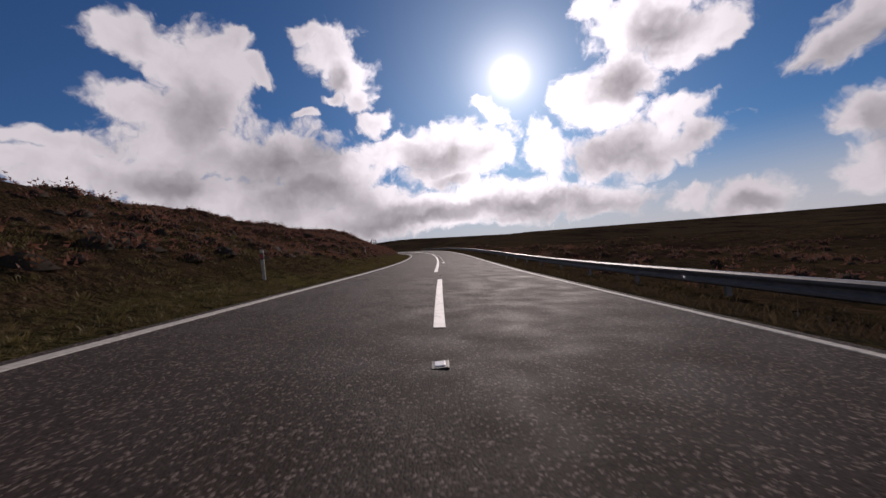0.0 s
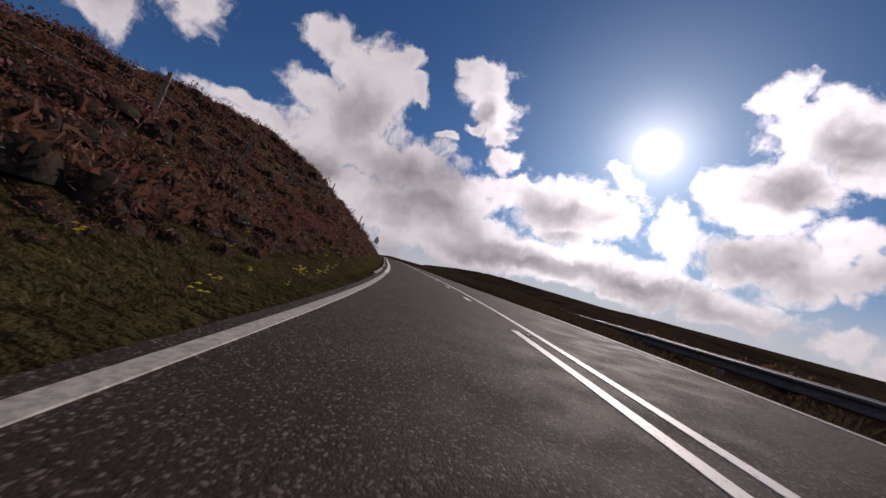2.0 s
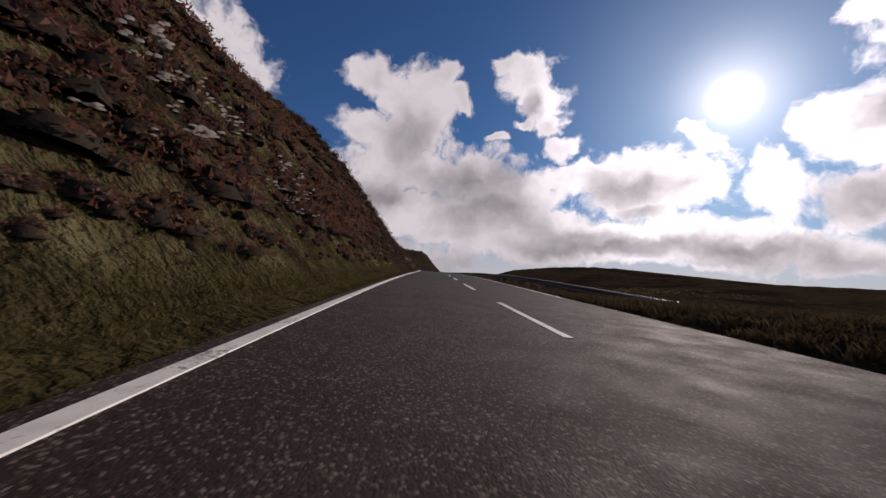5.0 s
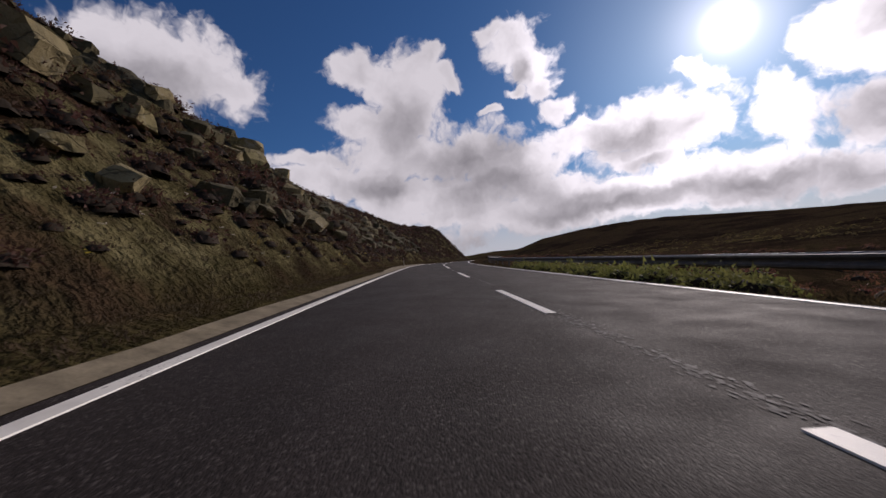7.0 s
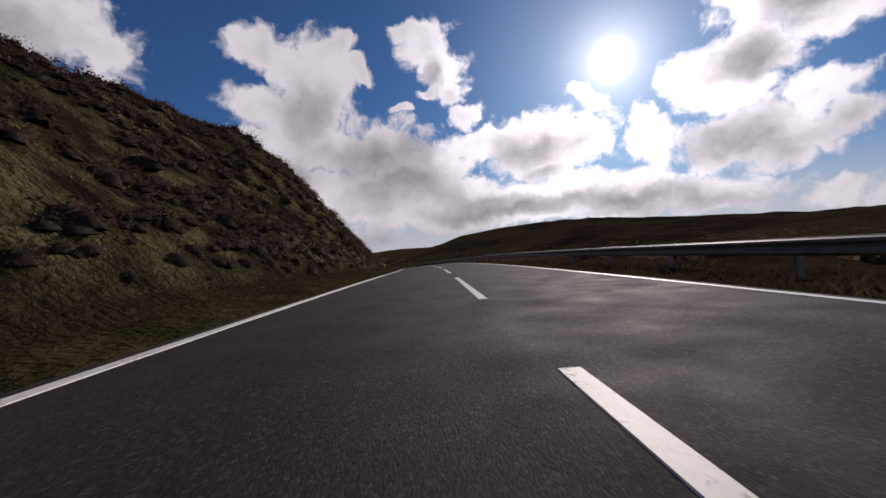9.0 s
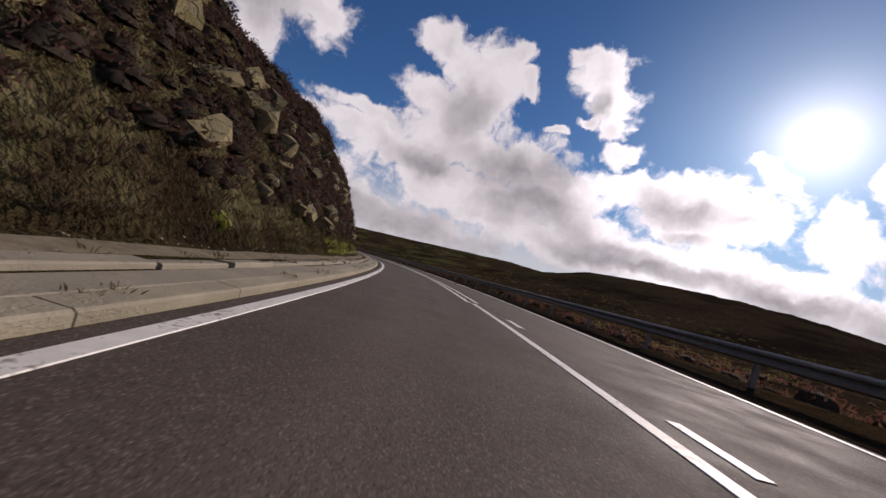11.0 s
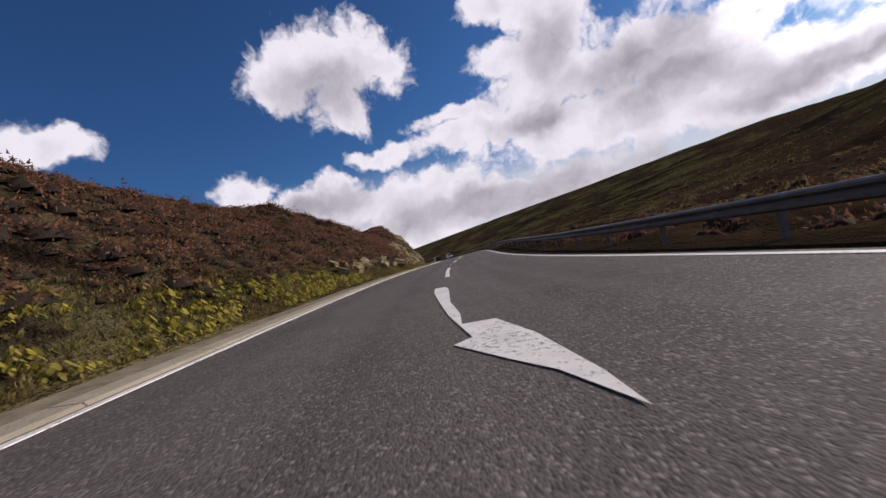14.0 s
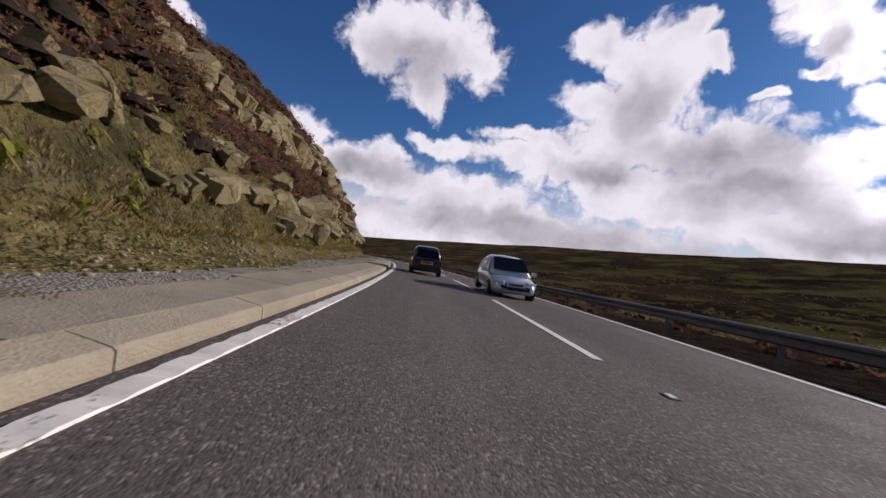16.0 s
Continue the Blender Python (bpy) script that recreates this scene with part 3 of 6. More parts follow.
# crest of the bank on the left: s, distance from the centre line, height over the road
CREST = [(-20, 27.9, 5.8), (-11, 27.2, 5.8), (-2, 26.5, 5.8), (7, 26, 5.9), (16, 26.3, 5.9), (25, 26.5, 6.3), (34, 25.7, 6.4), (43, 25.2, 6), (52, 20.6, 5.5), (61, 16.2, 5.2), (70, 14.4, 5), (79, 14.2, 4.3), (88, 14.4, 4.4), (97, 14.3, 5.8), (106, 13.2, 6.6), (115, 13.8, 6.8), (124, 16.9, 5.8), (133, 18.4, 5.5), (142, 17.3, 6.4), (151, 17, 7), (160, 17.3, 7.6), (169, 17, 8.7), (178, 15.6, 9.8), (187, 15, 10.5), (196, 14.6, 11.2), (205, 14, 11.3), (214, 13.3, 11.3), (223, 12.9, 11.3), (232, 13.9, 11.3), (241, 16, 11.3), (250, 18.2, 10.9), (259, 19.2, 10.7), (268, 17, 10.9), (277, 15.3, 10.7), (286, 15.3, 9.9), (295, 16.3, 9.8), (304, 16.3, 10), (313, 17.1, 10), (322, 16.9, 10.2), (331, 16.3, 9.9), (340, 16, 9.8), (349, 15.8, 9.7), (358, 15.2, 10), (367, 14.3, 10.4), (376, 13.1, 10.3), (385, 13.4, 9.7), (394, 13.3, 8.7), (403, 11.8, 7.8), (412, 11.4, 7), (421, 10, 7), (430, 10.1, 7), (439, 8.9, 7.2), (448, 9, 6.9), (457, 7.7, 7.6), (466, 9.9, 7.9), (475, 10.6, 8.8), (484, 12.9, 9.2), (493, 13.4, 9.4), (502, 11.8, 9.2), (511, 13.9, 8.8), (520, 17.6, 7.2), (529, 17.3, 7.3), (538, 16, 7.5), (547, 14.5, 7), (556, 12.9, 6.5), (565, 10.2, 5.5), (574, 9.7, 4.6), (583, 10.3, 5.8), (592, 10.9, 7.8), (601, 11.4, 8.7), (610, 11.6, 8.9), (619, 12.6, 8.8), (628, 12.2, 9.2), (637, 11.6, 9.2), (646, 10.6, 9.2), (655, 9.9, 9.2), (664, 9.7, 8.9), (673, 9.8, 8.8), (682, 10, 8.3), (691, 10.2, 8), (700, 10.3, 7.8), (709, 10.4, 7.5), (718, 10.5, 7.2), (760, 10.8, 7), (900, 11, 6.8)]
# breadth of the flat verge on the left
VERGE = [(-60, 1.6), (40, 1.3), (90, 0.7), (160, 0.6), (240, 0.9), (300, 1.3), (380, 1.5), (400, 1.7), (505, 1.8), (525, 1.2), (560, 1.2), (570, 1.9), (600, 2.6), (800, 2.6)]
# rise of the moor just beyond the outer verge
NEAR_SIDE = [(-60, 0), (0, 0), (40, 0), (80, -0), (120, -0), (160, -0.1), (200, -0.1), (250, -0.2), (300, -0.2), (350, -0), (400, 0.4), (450, 1), (500, 1.7), (550, 2), (600, 1.7), (650, 0.5), (700, 0.3), (760, -0.2), (900, -0.9)]
# height of the far side of the valley on the right
FAR_SIDE = [(-60, -15), (60, -12.6), (150, -10), (220, -7), (270, -3.2), (320, 1.7), (370, 8), (420, 15.6), (460, 18.2), (500, 26.1), (540, 34.6), (580, 39.7), (620, 41.1), (660, 26.6), (700, 30.8), (740, 31.3), (800, 30.2), (900, 28.7), (1100, 26), (1500, 20.4), (2500, 13.4), (4300, 6.7)]


def fbm(x, y, scale, octaves=4, seed=0.0):
    flat = np.zeros(np.size(x))
    xs, ys = np.ravel(x), np.ravel(y)
    for i in range(flat.size):
        flat[i] = noise.fractal((xs[i] * scale, ys[i] * scale, seed), 0.9, 2.1, octaves, noise_basis="PERLIN_ORIGINAL")
    return flat.reshape(np.shape(x))


def outer_rise(s):
    """Where the outer verge is raised round the long left bend."""
    return np.clip((s - 385) / 30, 0, 1) * np.clip((522 - s) / 24, 0, 1)


def ground_height(s, off):
    """Height of the ground over the road's own plane."""
    s, off = np.broadcast_arrays(np.asarray(s, float), np.asarray(off, float))
    left = -off - W_L - 0.3
    crest = np.interp(s, [c[0] for c in CREST], [c[1] for c in CREST]) - W_L - 0.3
    H = np.interp(s, [c[0] for c in CREST], [c[2] for c in CREST])
    verge = knots(s, VERGE)
    u = np.clip((left - verge) / (crest - verge), 0, None)
    p = np.where(u < 1, u * (1.28 - 0.28 * u), 1 + 0.12 * (1 - np.exp(-(u - 1) * 0.8)))
    zl = H * p + np.clip(left, 0, verge) * 0.06 - 0.02
    right = off - W_R - 0.3
    zr = -0.22 * np.clip(right / 1.2, 0, 1) - 2.6 * np.clip((right - 2.6) / 25.0, 0, 1) ** 1.3 - 0.02
    zr = zr + 0.22 * outer_rise(s) * np.clip((right - 0.3) / 1.6, 0, 1)
    hump = np.clip((s - 84) / 14, 0, 1) * np.clip((206 - s) / 14, 0, 1)
    zr = zr + hump * 0.75 * np.exp(-(((right - 1.5) / 0.9) ** 2)) * (right > 0)
    n_ = np.clip((right - 5) / 50.0, 0, 1)
    zr = zr + (n_ * n_ * (3 - 2 * n_)) * knots(s, NEAR_SIDE)
    q = np.clip((right - 45) / 260.0, 0, 1)
    zr = zr + (q * q * (3 - 2 * q)) * knots(s, FAR_SIDE)
    return np.where(left > 0, zl, np.where(right > 0, zr, -0.05))


G_S = np.concatenate([-np.geomspace(4000, 70, 14), np.arange(-60, S_END - 40, 1.2), S_END - 40 + np.geomspace(3, 4000, 30)])
G_O = np.concatenate([[-4000, -2200, -1200, -700, -420, -270, -180, -130, -100, -80, -65, -54, -45, -38, -33, -29, -26, -23.5, -21],
                      -np.arange(19.4, 3.0, -0.55), [-W_L - 0.3, -W_L - 0.1, 0.0, W_R + 0.1, W_R + 0.3],
                      np.arange(3.1, 12, 0.7), [12.4, 14, 16, 19, 23, 28, 34, 42, 52, 65, 82, 105, 135, 175, 230, 310, 420, 700, 1200, 2200, 4000]])
gs, go = np.meshgrid(G_S, G_O, indexing="ij")
gx, gy, gz = at(gs, go)
gz = gz + ground_height(gs, go)
near_road = np.clip((np.maximum(-go - W_L, go - W_R) - 1.6) / 5.0, 0, 1)
gz = gz + (fbm(gx, gy, 0.30, 4) * 0.6 + fbm(gx, gy, 0.06, 3, 7.0) * 0.9) * near_road * np.where(go > 0, 0.8, 1.0)
gz = gz + fbm(gx, gy, 0.035, 4, 3.0) * 1.6 * np.clip((go - 14) / 40, 0, 1) * np.clip((330 - go) / 120, 0.15, 1)
k = len(G_O)
gi = np.arange(len(G_S) - 1)[:, None] * k + np.arange(k - 1)[None]
ground = mesh_ob("ground", np.stack([gx, gy, gz], -1).reshape(-1, 3), np.stack([gi, gi + 1, gi + k + 1, gi + k], -1).reshape(-1, 4).tolist(), MOOR, uvs=np.stack([go, gs], -1).reshape(-1, 2), smooth_shade=True)
tagged(ground, "brown heather moorland with a steep grassy cut bank", "moorland", kind="structure")


def ground_at(s, off):
    """Places on the ground sheet."""
    s, off = np.atleast_1d(np.asarray(s, float)), np.atleast_1d(np.asarray(off, float))
    i = np.clip(np.searchsorted(G_S, s) - 1, 0, len(G_S) - 2)
    j = np.clip(np.searchsorted(G_O, off) - 1, 0, len(G_O) - 2)
    a = (s - G_S[i]) / (G_S[i + 1] - G_S[i])
    b = (off - G_O[j]) / (G_O[j + 1] - G_O[j])
    out = []
    for g in (gx, gy, gz):
        out.append((g[i, j] * (1 - a) + g[i + 1, j] * a) * (1 - b) + (g[i, j + 1] * (1 - a) + g[i + 1, j + 1] * a) * b)
    return np.stack(out, -1)


# ---- road ----
def road_piece(name, s0, s1, mat, label):
    ss = np.arange(s0, s1 + 0.01, 1.6)
    ss[-1] = s1
    n = len(ss)
    rag = np.array([noise.noise((float(v) * 0.45, 3.0, 0.0)) for v in ss]) * 0.06
    o = [-W_L - 0.30, -W_L - 0.2, -W_L, -W_L / 2, 0.0, W_R / 2, W_R, W_R + 0.16 + rag, W_R + 0.22 + rag]
    return tagged(strip(name, ss, o, [-0.06, 0, 0, 0, 0, 0, 0, 0, -0.06], mat), label, "road", kind="structure")


road_piece("road", -60.0, 205.0, ASPHALT, "dark road of coarse brownish asphalt chippings")
road_piece("road", 205.0, 385.0, ASPHALT_FINE, "smooth dark road of newer fine asphalt")
road_piece("road", 385.0, 490.0, ASPHALT_WORN, "smooth brown-grey road of worn fine asphalt")
road_piece("road", 490.0, S_END + 60, ASPHALT_GREY, "grey road of coarse bare chippings")


def line_piece(s0, s1, off, width, parent, name="line", step=1.2, mat=None):
    n = max(2, int((s1 - s0) / step) + 1)
    ss = np.linspace(s0, s1, n)
    return strip(name, ss, [off - width / 2 - 0.004, off - width / 2, off + width / 2, off + width / 2 + 0.004], [0.001, 0.007, 0.007, 0.001], mat or PAINT, parent)


def ribbed_line(s0, s1, off, width, parent):
    """A thick edge line with raised cross ribs."""
    ss = np.arange(s0, s1, 0.05)
    up = np.where(np.arange(len(ss)) % 6 < 4, 0.013, 0.006)
    return strip("ribbed_line", ss, [off - width / 2 - 0.004, off - width / 2, off + width / 2, off + width / 2 + 0.004], [0.001, up, up, 0.001], PAINT, parent, "white line with raised cross ribs")


edge_marking = tagged(new("edge_marking"), "worn white painted lines along both road edges", "road marking", kind="structure")
line_piece(-60, 90, -W_L, 0.12, edge_marking, "edge_line", mat=PAINT_OLD)
line_piece(90, 120, -W_L, 0.14, edge_marking, "edge_line")
line_piece(120, 478, -W_L - 0.02, 0.11, edge_marking, "edge_line")
ribbed_line(478, 505, -W_L - 0.02, 0.11, edge_marking)
line_piece(505, 566, -W_L - 0.02, 0.09, edge_marking, "edge_line")
ribbed_line(566, 645, -W_L - 0.05, 0.12, edge_marking)
line_piece(645, S_END + 40, -W_L - 0.05, 0.12, edge_marking, "edge_line")
line_piece(-60, 88, W_R, 0.08, edge_marking, "edge_line", mat=PAINT_OLD)
line_piece(200, 262, W_R, 0.09, edge_marking, "edge_line")
line_piece(262.6, S_END + 40, W_R, 0.09, edge_marking, "edge_line")

centre_marking = tagged(new("centre_marking"), "white painted centre lines, broken and double", "road marking", kind="structure")


def dashes(pairs, off=0.0, width=0.10):
    for a, b_ in pairs:
        line_piece(a, b_, off, width, centre_marking, "dash")


dashes([(-58 + 8.4 * i, -52.4 + 8.4 * i) for i in range(7)])
dashes([(3.3, 9.3)])
line_piece(12.7, 81.2, -0.15, 0.11, centre_marking, "solid_line")
dashes([(20.9 + 4.65 * i, 22.0 + 4.65 * i) for i in range(5)] + [(44.3, 45.2), (49.3, 50.2), (54.3, 55.2), (59.3, 60.2)], 0.17)
line_piece(65.4, 141.3, 0.16, 0.10, centre_marking, "solid_line")
dashes([(85.5 + 4.45 * i, 86.5 + 4.45 * i) for i in range(11)] + [(133.5, 134.8), (138.5, 139.5)], -0.17)
dashes([(161.0, 166.4)])
dashes([(170.6 + 7.4 * i, 174.2 + 7.4 * i) for i in range(10)])
dashes([(249.5, 252.6), (258.6, 261.0), (262.6, 265.7), (268.1, 270.7), (275.1, 278.6), (285.2, 290.2), (293.1, 298.0), (299.6, 303.2), (305.6, 310.7)])
dashes([(313.5 + 7.8 * i, 318.5 + 7.8 * i) for i in range(10)])
line_piece(392, 425, -0.02, 0.11, centre_marking, "solid_line")
line_piece(425, 463, -0.15, 0.11, centre_marking, "solid_line")
dashes([(398.64, 398.76)], 0.43, 0.08)
dashes([(394.2, 395.0), (402.6, 403.6), (408.0, 408.9), (413.0, 413.9), (417.6, 418.3), (422.0, 422.9)], 0.29)
line_piece(425.5, 516.4, 0.16, 0.10, centre_marking, "solid_line")
dashes([(466.0, 467.0), (470.2, 471.1), (474.2, 475.0), (478.8, 480.1), (484.2, 485.1), (489.4, 490.3), (494.7, 495.5), (500.0, 500.9), (505.2, 506.1), (510.6, 511.5), (515.5, 516.4)], -0.16)
dashes([(519.3, 524.5), (538.2, 543.6), (549.8, 554.4), (557.1, 561.3), (569.0, 573.8), (576.4, 581.0), (583.6, 586.2), (588.8, 594.4), (598.2, 603.6), (608.2, 613.4), (616.4, 621.6)], 0.02)
dashes([(624.5 + 8.2 * i, 629.8 + 8.2 * i) for i in range(12)], 0.02)


ARROW = ((0, 0.33), (0.10, 0.07), (0.20, -0.20), (0.21, -0.40), (0.26, -0.24), (0.42, -0.27), (0.75, -0.19), (1.0, -0.14), (1.0, -0.05), (0.7, -0.10), (0.42, -0.13), (0.31, -0.05), (0.27, 0.10), (0.14, 0.20))
ARROW_WIDE = ((0, 0.31), (0.08, 0.20), (0.13, 0.07), (0.22, -0.15), (0.24, -0.03), (0.42, -0.12), (0.59, -0.17), (0.85, -0.24), (1.0, -0.23), (0.98, -0.05), (0.88, -0.02), (0.60, -0.06), (0.42, -0.02), (0.33, -0.05), (0.32, 0.19), (0.20, 0.30), (0.06, 0.33))


def lane_arrow(s0, length, outline, shift=0.0):
    """A bent white arrow that points back into the near lane."""
    v = [spot(s0 + a * length, o + shift, 0.007) for a, o in outline]
    ob = mesh_ob("lane_arrow", v, [list(range(len(v)))], PAINT)
    return tagged(ob, "worn white bent lane arrow painted on the asphalt", "road marking", "lane arrows", "structure")


lane_arrow(153.2, 6.2, ARROW, -0.12)
lane_arrow(530.2, 5.4, ARROW_WIDE)
lane_arrow(563.0, 4.4, ARROW_WIDE)

# ---- more materials ----
STEEL_DARK = plain("cast_iron", (0.05, 0.048, 0.045), 0.55, 0.8, 20.0, 0.3, 0.3)
GLASS_STUD = plain("stud_lens", (0.75, 0.75, 0.72), 0.15, 0.0, 8.0, 0.1, 0.0)
WOOD = plain("weathered_wood", (0.19, 0.155, 0.12), 0.9, 0.0, 14.0, 0.4, 0.6)
SIGN_WHITE = plain("sign_white", (0.62, 0.62, 0.60), 0.5, 0.0, 3.0, 0.12, 0.02)
SIGN_RED = plain("sign_red", (0.30, 0.03, 0.03), 0.5, 0.0, 3.0, 0.15, 0.02)
SIGN_BLACK = plain("sign_black", (0.02, 0.02, 0.02), 0.5, 0.0, 3.0, 0.1, 0.02)
SIGN_GREY = plain("sign_back_grey", (0.25, 0.25, 0.26), 0.5, 0.6, 3.0, 0.15, 0.02)
PLASTIC_WHITE = plain("white_plastic", (0.75, 0.74, 0.72), 0.45, 0.0, 6.0, 0.1, 0.1)
LITTER_YELLOW = plain("yellow_wrapper", (0.55, 0.38, 0.05), 0.5, 0.0, 12.0, 0.3, 0.2)


def rock_material(name, k):
    m = Mat(name)
    n1, n2, n3 = m.noise(0.9, 6.0, 0.65), m.noise(6.0, 8.0, 0.7), m.noise(0.35, 3.0)
    col = m.mix(m.ramp(n1, 0.35, 0.65), (0.205, 0.160, 0.072), (0.37, 0.30, 0.155))
    col = m.mix(m.ramp(n2, 0.54, 0.74), col, (0.075, 0.062, 0.040))
    col = m.mix(m.ramp(n3, 0.52, 0.72), col, (0.19, 0.165, 0.062))
    col = m.mix(m.ramp(m.noise(2.2, 5.0, 0.7), 0.56, 0.68), col, (0.30, 0.275, 0.20))
    col = m.mix(m.ramp(m.random(), 0.0, 1.0, 0.0, 0.35), col, (0.15, 0.13, 0.085))
    bent = m.t.nodes.new("ShaderNodeVectorMath")
    bent.operation = "MULTIPLY_ADD"
    m.t.links.new(m.noise(1.3, 4.0, 0.6, out="Color"), bent.inputs[0])
    bent.inputs[1].default_value = (0.5, 0.5, 0.5)
    m.t.links.new(m.pos, bent.inputs[2])
    bed = m.scaled(bent.outputs[0], (1.0, 1.0, 1.9))
    joint = m.voronoi(0.75, "Distance", "DISTANCE_TO_EDGE", bed)
    crack = m.ramp(joint, 0.0, 0.022, 0.25, 1.0)
    col = m.mix(crack, (0.022, 0.018, 0.012), col)
    h = m.math("ADD", n2, m.math("MULTIPLY", m.noise(24.0, 5.0), 0.4))
    m.bump(m.math("ADD", h, m.math("MULTIPLY", crack, 0.4)), 0.8, 0.05)
    col = m.mix(k, col, m.mix(m.ramp(n3, 0.4, 0.6), (0.050, 0.045, 0.020), (0.026, 0.022, 0.014)))
    return m.done(col, 0.92, spec=0.15)


ROCK, ROCK_OLIVE, ROCK_MOSSY = rock_material("gritstone", 0.0), rock_material("olive_gritstone", 0.34), rock_material("mossy_gritstone", 0.74)


def leaf_material(name, cols, gloss=0.75, scale=0.5):
    m = Mat(name)
    r = m.random(island=True)
    n = m.noise(scale, 3.0)
    c = m.mix(m.ramp(r, 0.0, 1.0, 0.1, 0.7), cols[0], cols[1])
    c = m.mix(m.ramp(n, 0.42, 0.62), c, cols[2])
    c = m.mix(m.ramp(m.noise(scale * 3.4, 3.0, 0.6), 0.45, 0.70, 0.0, 0.55), c, tuple(v * 0.45 for v in cols[0]))
    m.done(c, gloss, spec=0.15)
    through_light = m.t.nodes.new("ShaderNodeBsdfTranslucent")
    m.t.links.new(c, through_light.inputs["Color"])
    both = m.t.nodes.new("ShaderNodeMixShader")
    both.inputs[0].default_value = 0.35
    m.t.links.new(m.b.outputs[0], both.inputs[1])
    m.t.links.new(through_light.outputs[0], both.inputs[2])
    m.t.links.new(both.outputs[0], m.t.nodes["Material Output"].inputs["Surface"])
    return m.m


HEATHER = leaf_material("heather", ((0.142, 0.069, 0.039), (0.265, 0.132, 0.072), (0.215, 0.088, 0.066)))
# darker and sunlit copies of the same heather: the bank's light is in the colour
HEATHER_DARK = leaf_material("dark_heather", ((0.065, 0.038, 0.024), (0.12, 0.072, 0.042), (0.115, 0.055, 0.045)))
HEATHER_LIT = leaf_material("sunlit_heather", ((0.205, 0.108, 0.054), (0.36, 0.195, 0.096), (0.29, 0.132, 0.080)))
GRASS = leaf_material("moor_grass", ((0.102, 0.084, 0.028), (0.192, 0.150, 0.053), (0.142, 0.097, 0.042)))
GRASS_BROWN = leaf_material("brown_grass", ((0.062, 0.046, 0.023), (0.122, 0.088, 0.043), (0.078, 0.050, 0.030)))
GRASS_OLIVE = leaf_material("olive_grass", ((0.17, 0.15, 0.035), (0.30, 0.25, 0.07), (0.24, 0.17, 0.06)))
GRASS_DRY = leaf_material("dry_grass", ((0.27, 0.20, 0.07), (0.44, 0.33, 0.13), (0.22, 0.18, 0.05)))
LEAF = leaf_material("broad_leaf", ((0.19, 0.23, 0.03), (0.38, 0.39, 0.06), (0.27, 0.25, 0.045)), 0.6, 1.5)
LEAF_YELLOW = leaf_material("yellowing_leaf", ((0.34, 0.29, 0.035), (0.55, 0.46, 0.08), (0.36, 0.29, 0.06)), 0.6, 1.5)
HEDGE = leaf_material("hedge_leaf", ((0.17, 0.19, 0.05), (0.30, 0.30, 0.10), (0.22, 0.21, 0.07)))
FLOWER_Y = leaf_material("yellow_flower", ((0.75, 0.60, 0.05), (0.85, 0.70, 0.08), (0.7, 0.5, 0.04)))
FLOWER_W = leaf_material("white_flower", ((0.75, 0.70, 0.62), (0.85, 0.80, 0.72), (0.7, 0.62, 0.52)))


# near-black clump cores: the shade between sprigs is put into the stem colour
SHADED_STEMS = plain("shaded_stems", (0.034, 0.026, 0.019), 0.95, 0.0, 9.0, 0.4, 0.6, 0.05)


# ---- small mesh makers ----
def box(bm, sx, sy, sz, m=Matrix(), bevel=0.0):
    r = bmesh.ops.create_cube(bm, size=1.0, matrix=m @ Matrix.Diagonal((sx, sy, sz, 1)))
    if bevel:
        es = list({e for v in r["verts"] for e in v.link_edges})
        bmesh.ops.bevel(bm, geom=es, offset=bevel, segments=2, affect="EDGES", profile=0.7)


def tube(bm, r1, r2, h, seg=8, m=Matrix()):
    bmesh.ops.create_cone(bm, cap_ends=True, segments=seg, radius1=r1, radius2=r2, depth=h, matrix=m @ Matrix.Translation((0, 0, h / 2)))


def poly_plate(bm, pts, thick, m=Matrix()):
    """A flat plate with the outline pts (x, z), standing upright, facing -y."""
    f = [bm.verts.new(m @ Vector((x, -thick / 2, z))) for x, z in pts]
    b_ = [bm.verts.new(m @ Vector((x, thick / 2, z))) for x, z in pts]
    bm.faces.new(f)
    bm.faces.new(b_[::-1])
    n = len(pts)
    for i in range(n):
        bm.faces.new((f[i], b_[i], b_[(i + 1) % n], f[(i + 1) % n]))


def place(s, off, up=0.0, turn=0.0, on_ground=True):
    """The pose of a thing on the ground, turned with the road."""
    p = ground_at(s, off)[0] if on_ground else np.array(spot(s, off))
    return pose(p[0], p[1], p[2] + up, 0, 0, math.degrees(heading(s)) + turn)


# ---- kerbs and concrete on the left ----
kerb = tagged(new("kerb"), "buff concrete kerb stones along the road edge", "kerb", kind="structure")


def kerb_stone(s0, s1, o0, o1, h0, h1, parent, name, mat):
    """One block along the road between two offsets, with its top sloping from h0 to h1."""
    a = 0.0015
    rows = []
    for s_, o_, u in ((s0 + a, o0, -0.1), (s0 + a, o0, h0 - 0.015), (s0 + a, o0 - 0.02, h0), (s0 + a, o1, h1), (s0 + a, o1, -0.1)):
        rows.append(spot(s_, o_, u))
    n = len(rows)
    for s_, o_, u in ((s1 - a, o0, -0.1), (s1 - a, o0, h0 - 0.015), (s1 - a, o0 - 0.02, h0), (s1 - a, o1, h1), (s1 - a, o1, -0.1)):
        rows.append(spot(s_, o_, u))
    faces = [(i, i + 1, n + i + 1, n + i) for i in range(n - 1)] + [tuple(range(n))[::-1], tuple(range(n, 2 * n))]
    return mesh_ob(name, rows, faces, mat, parent)


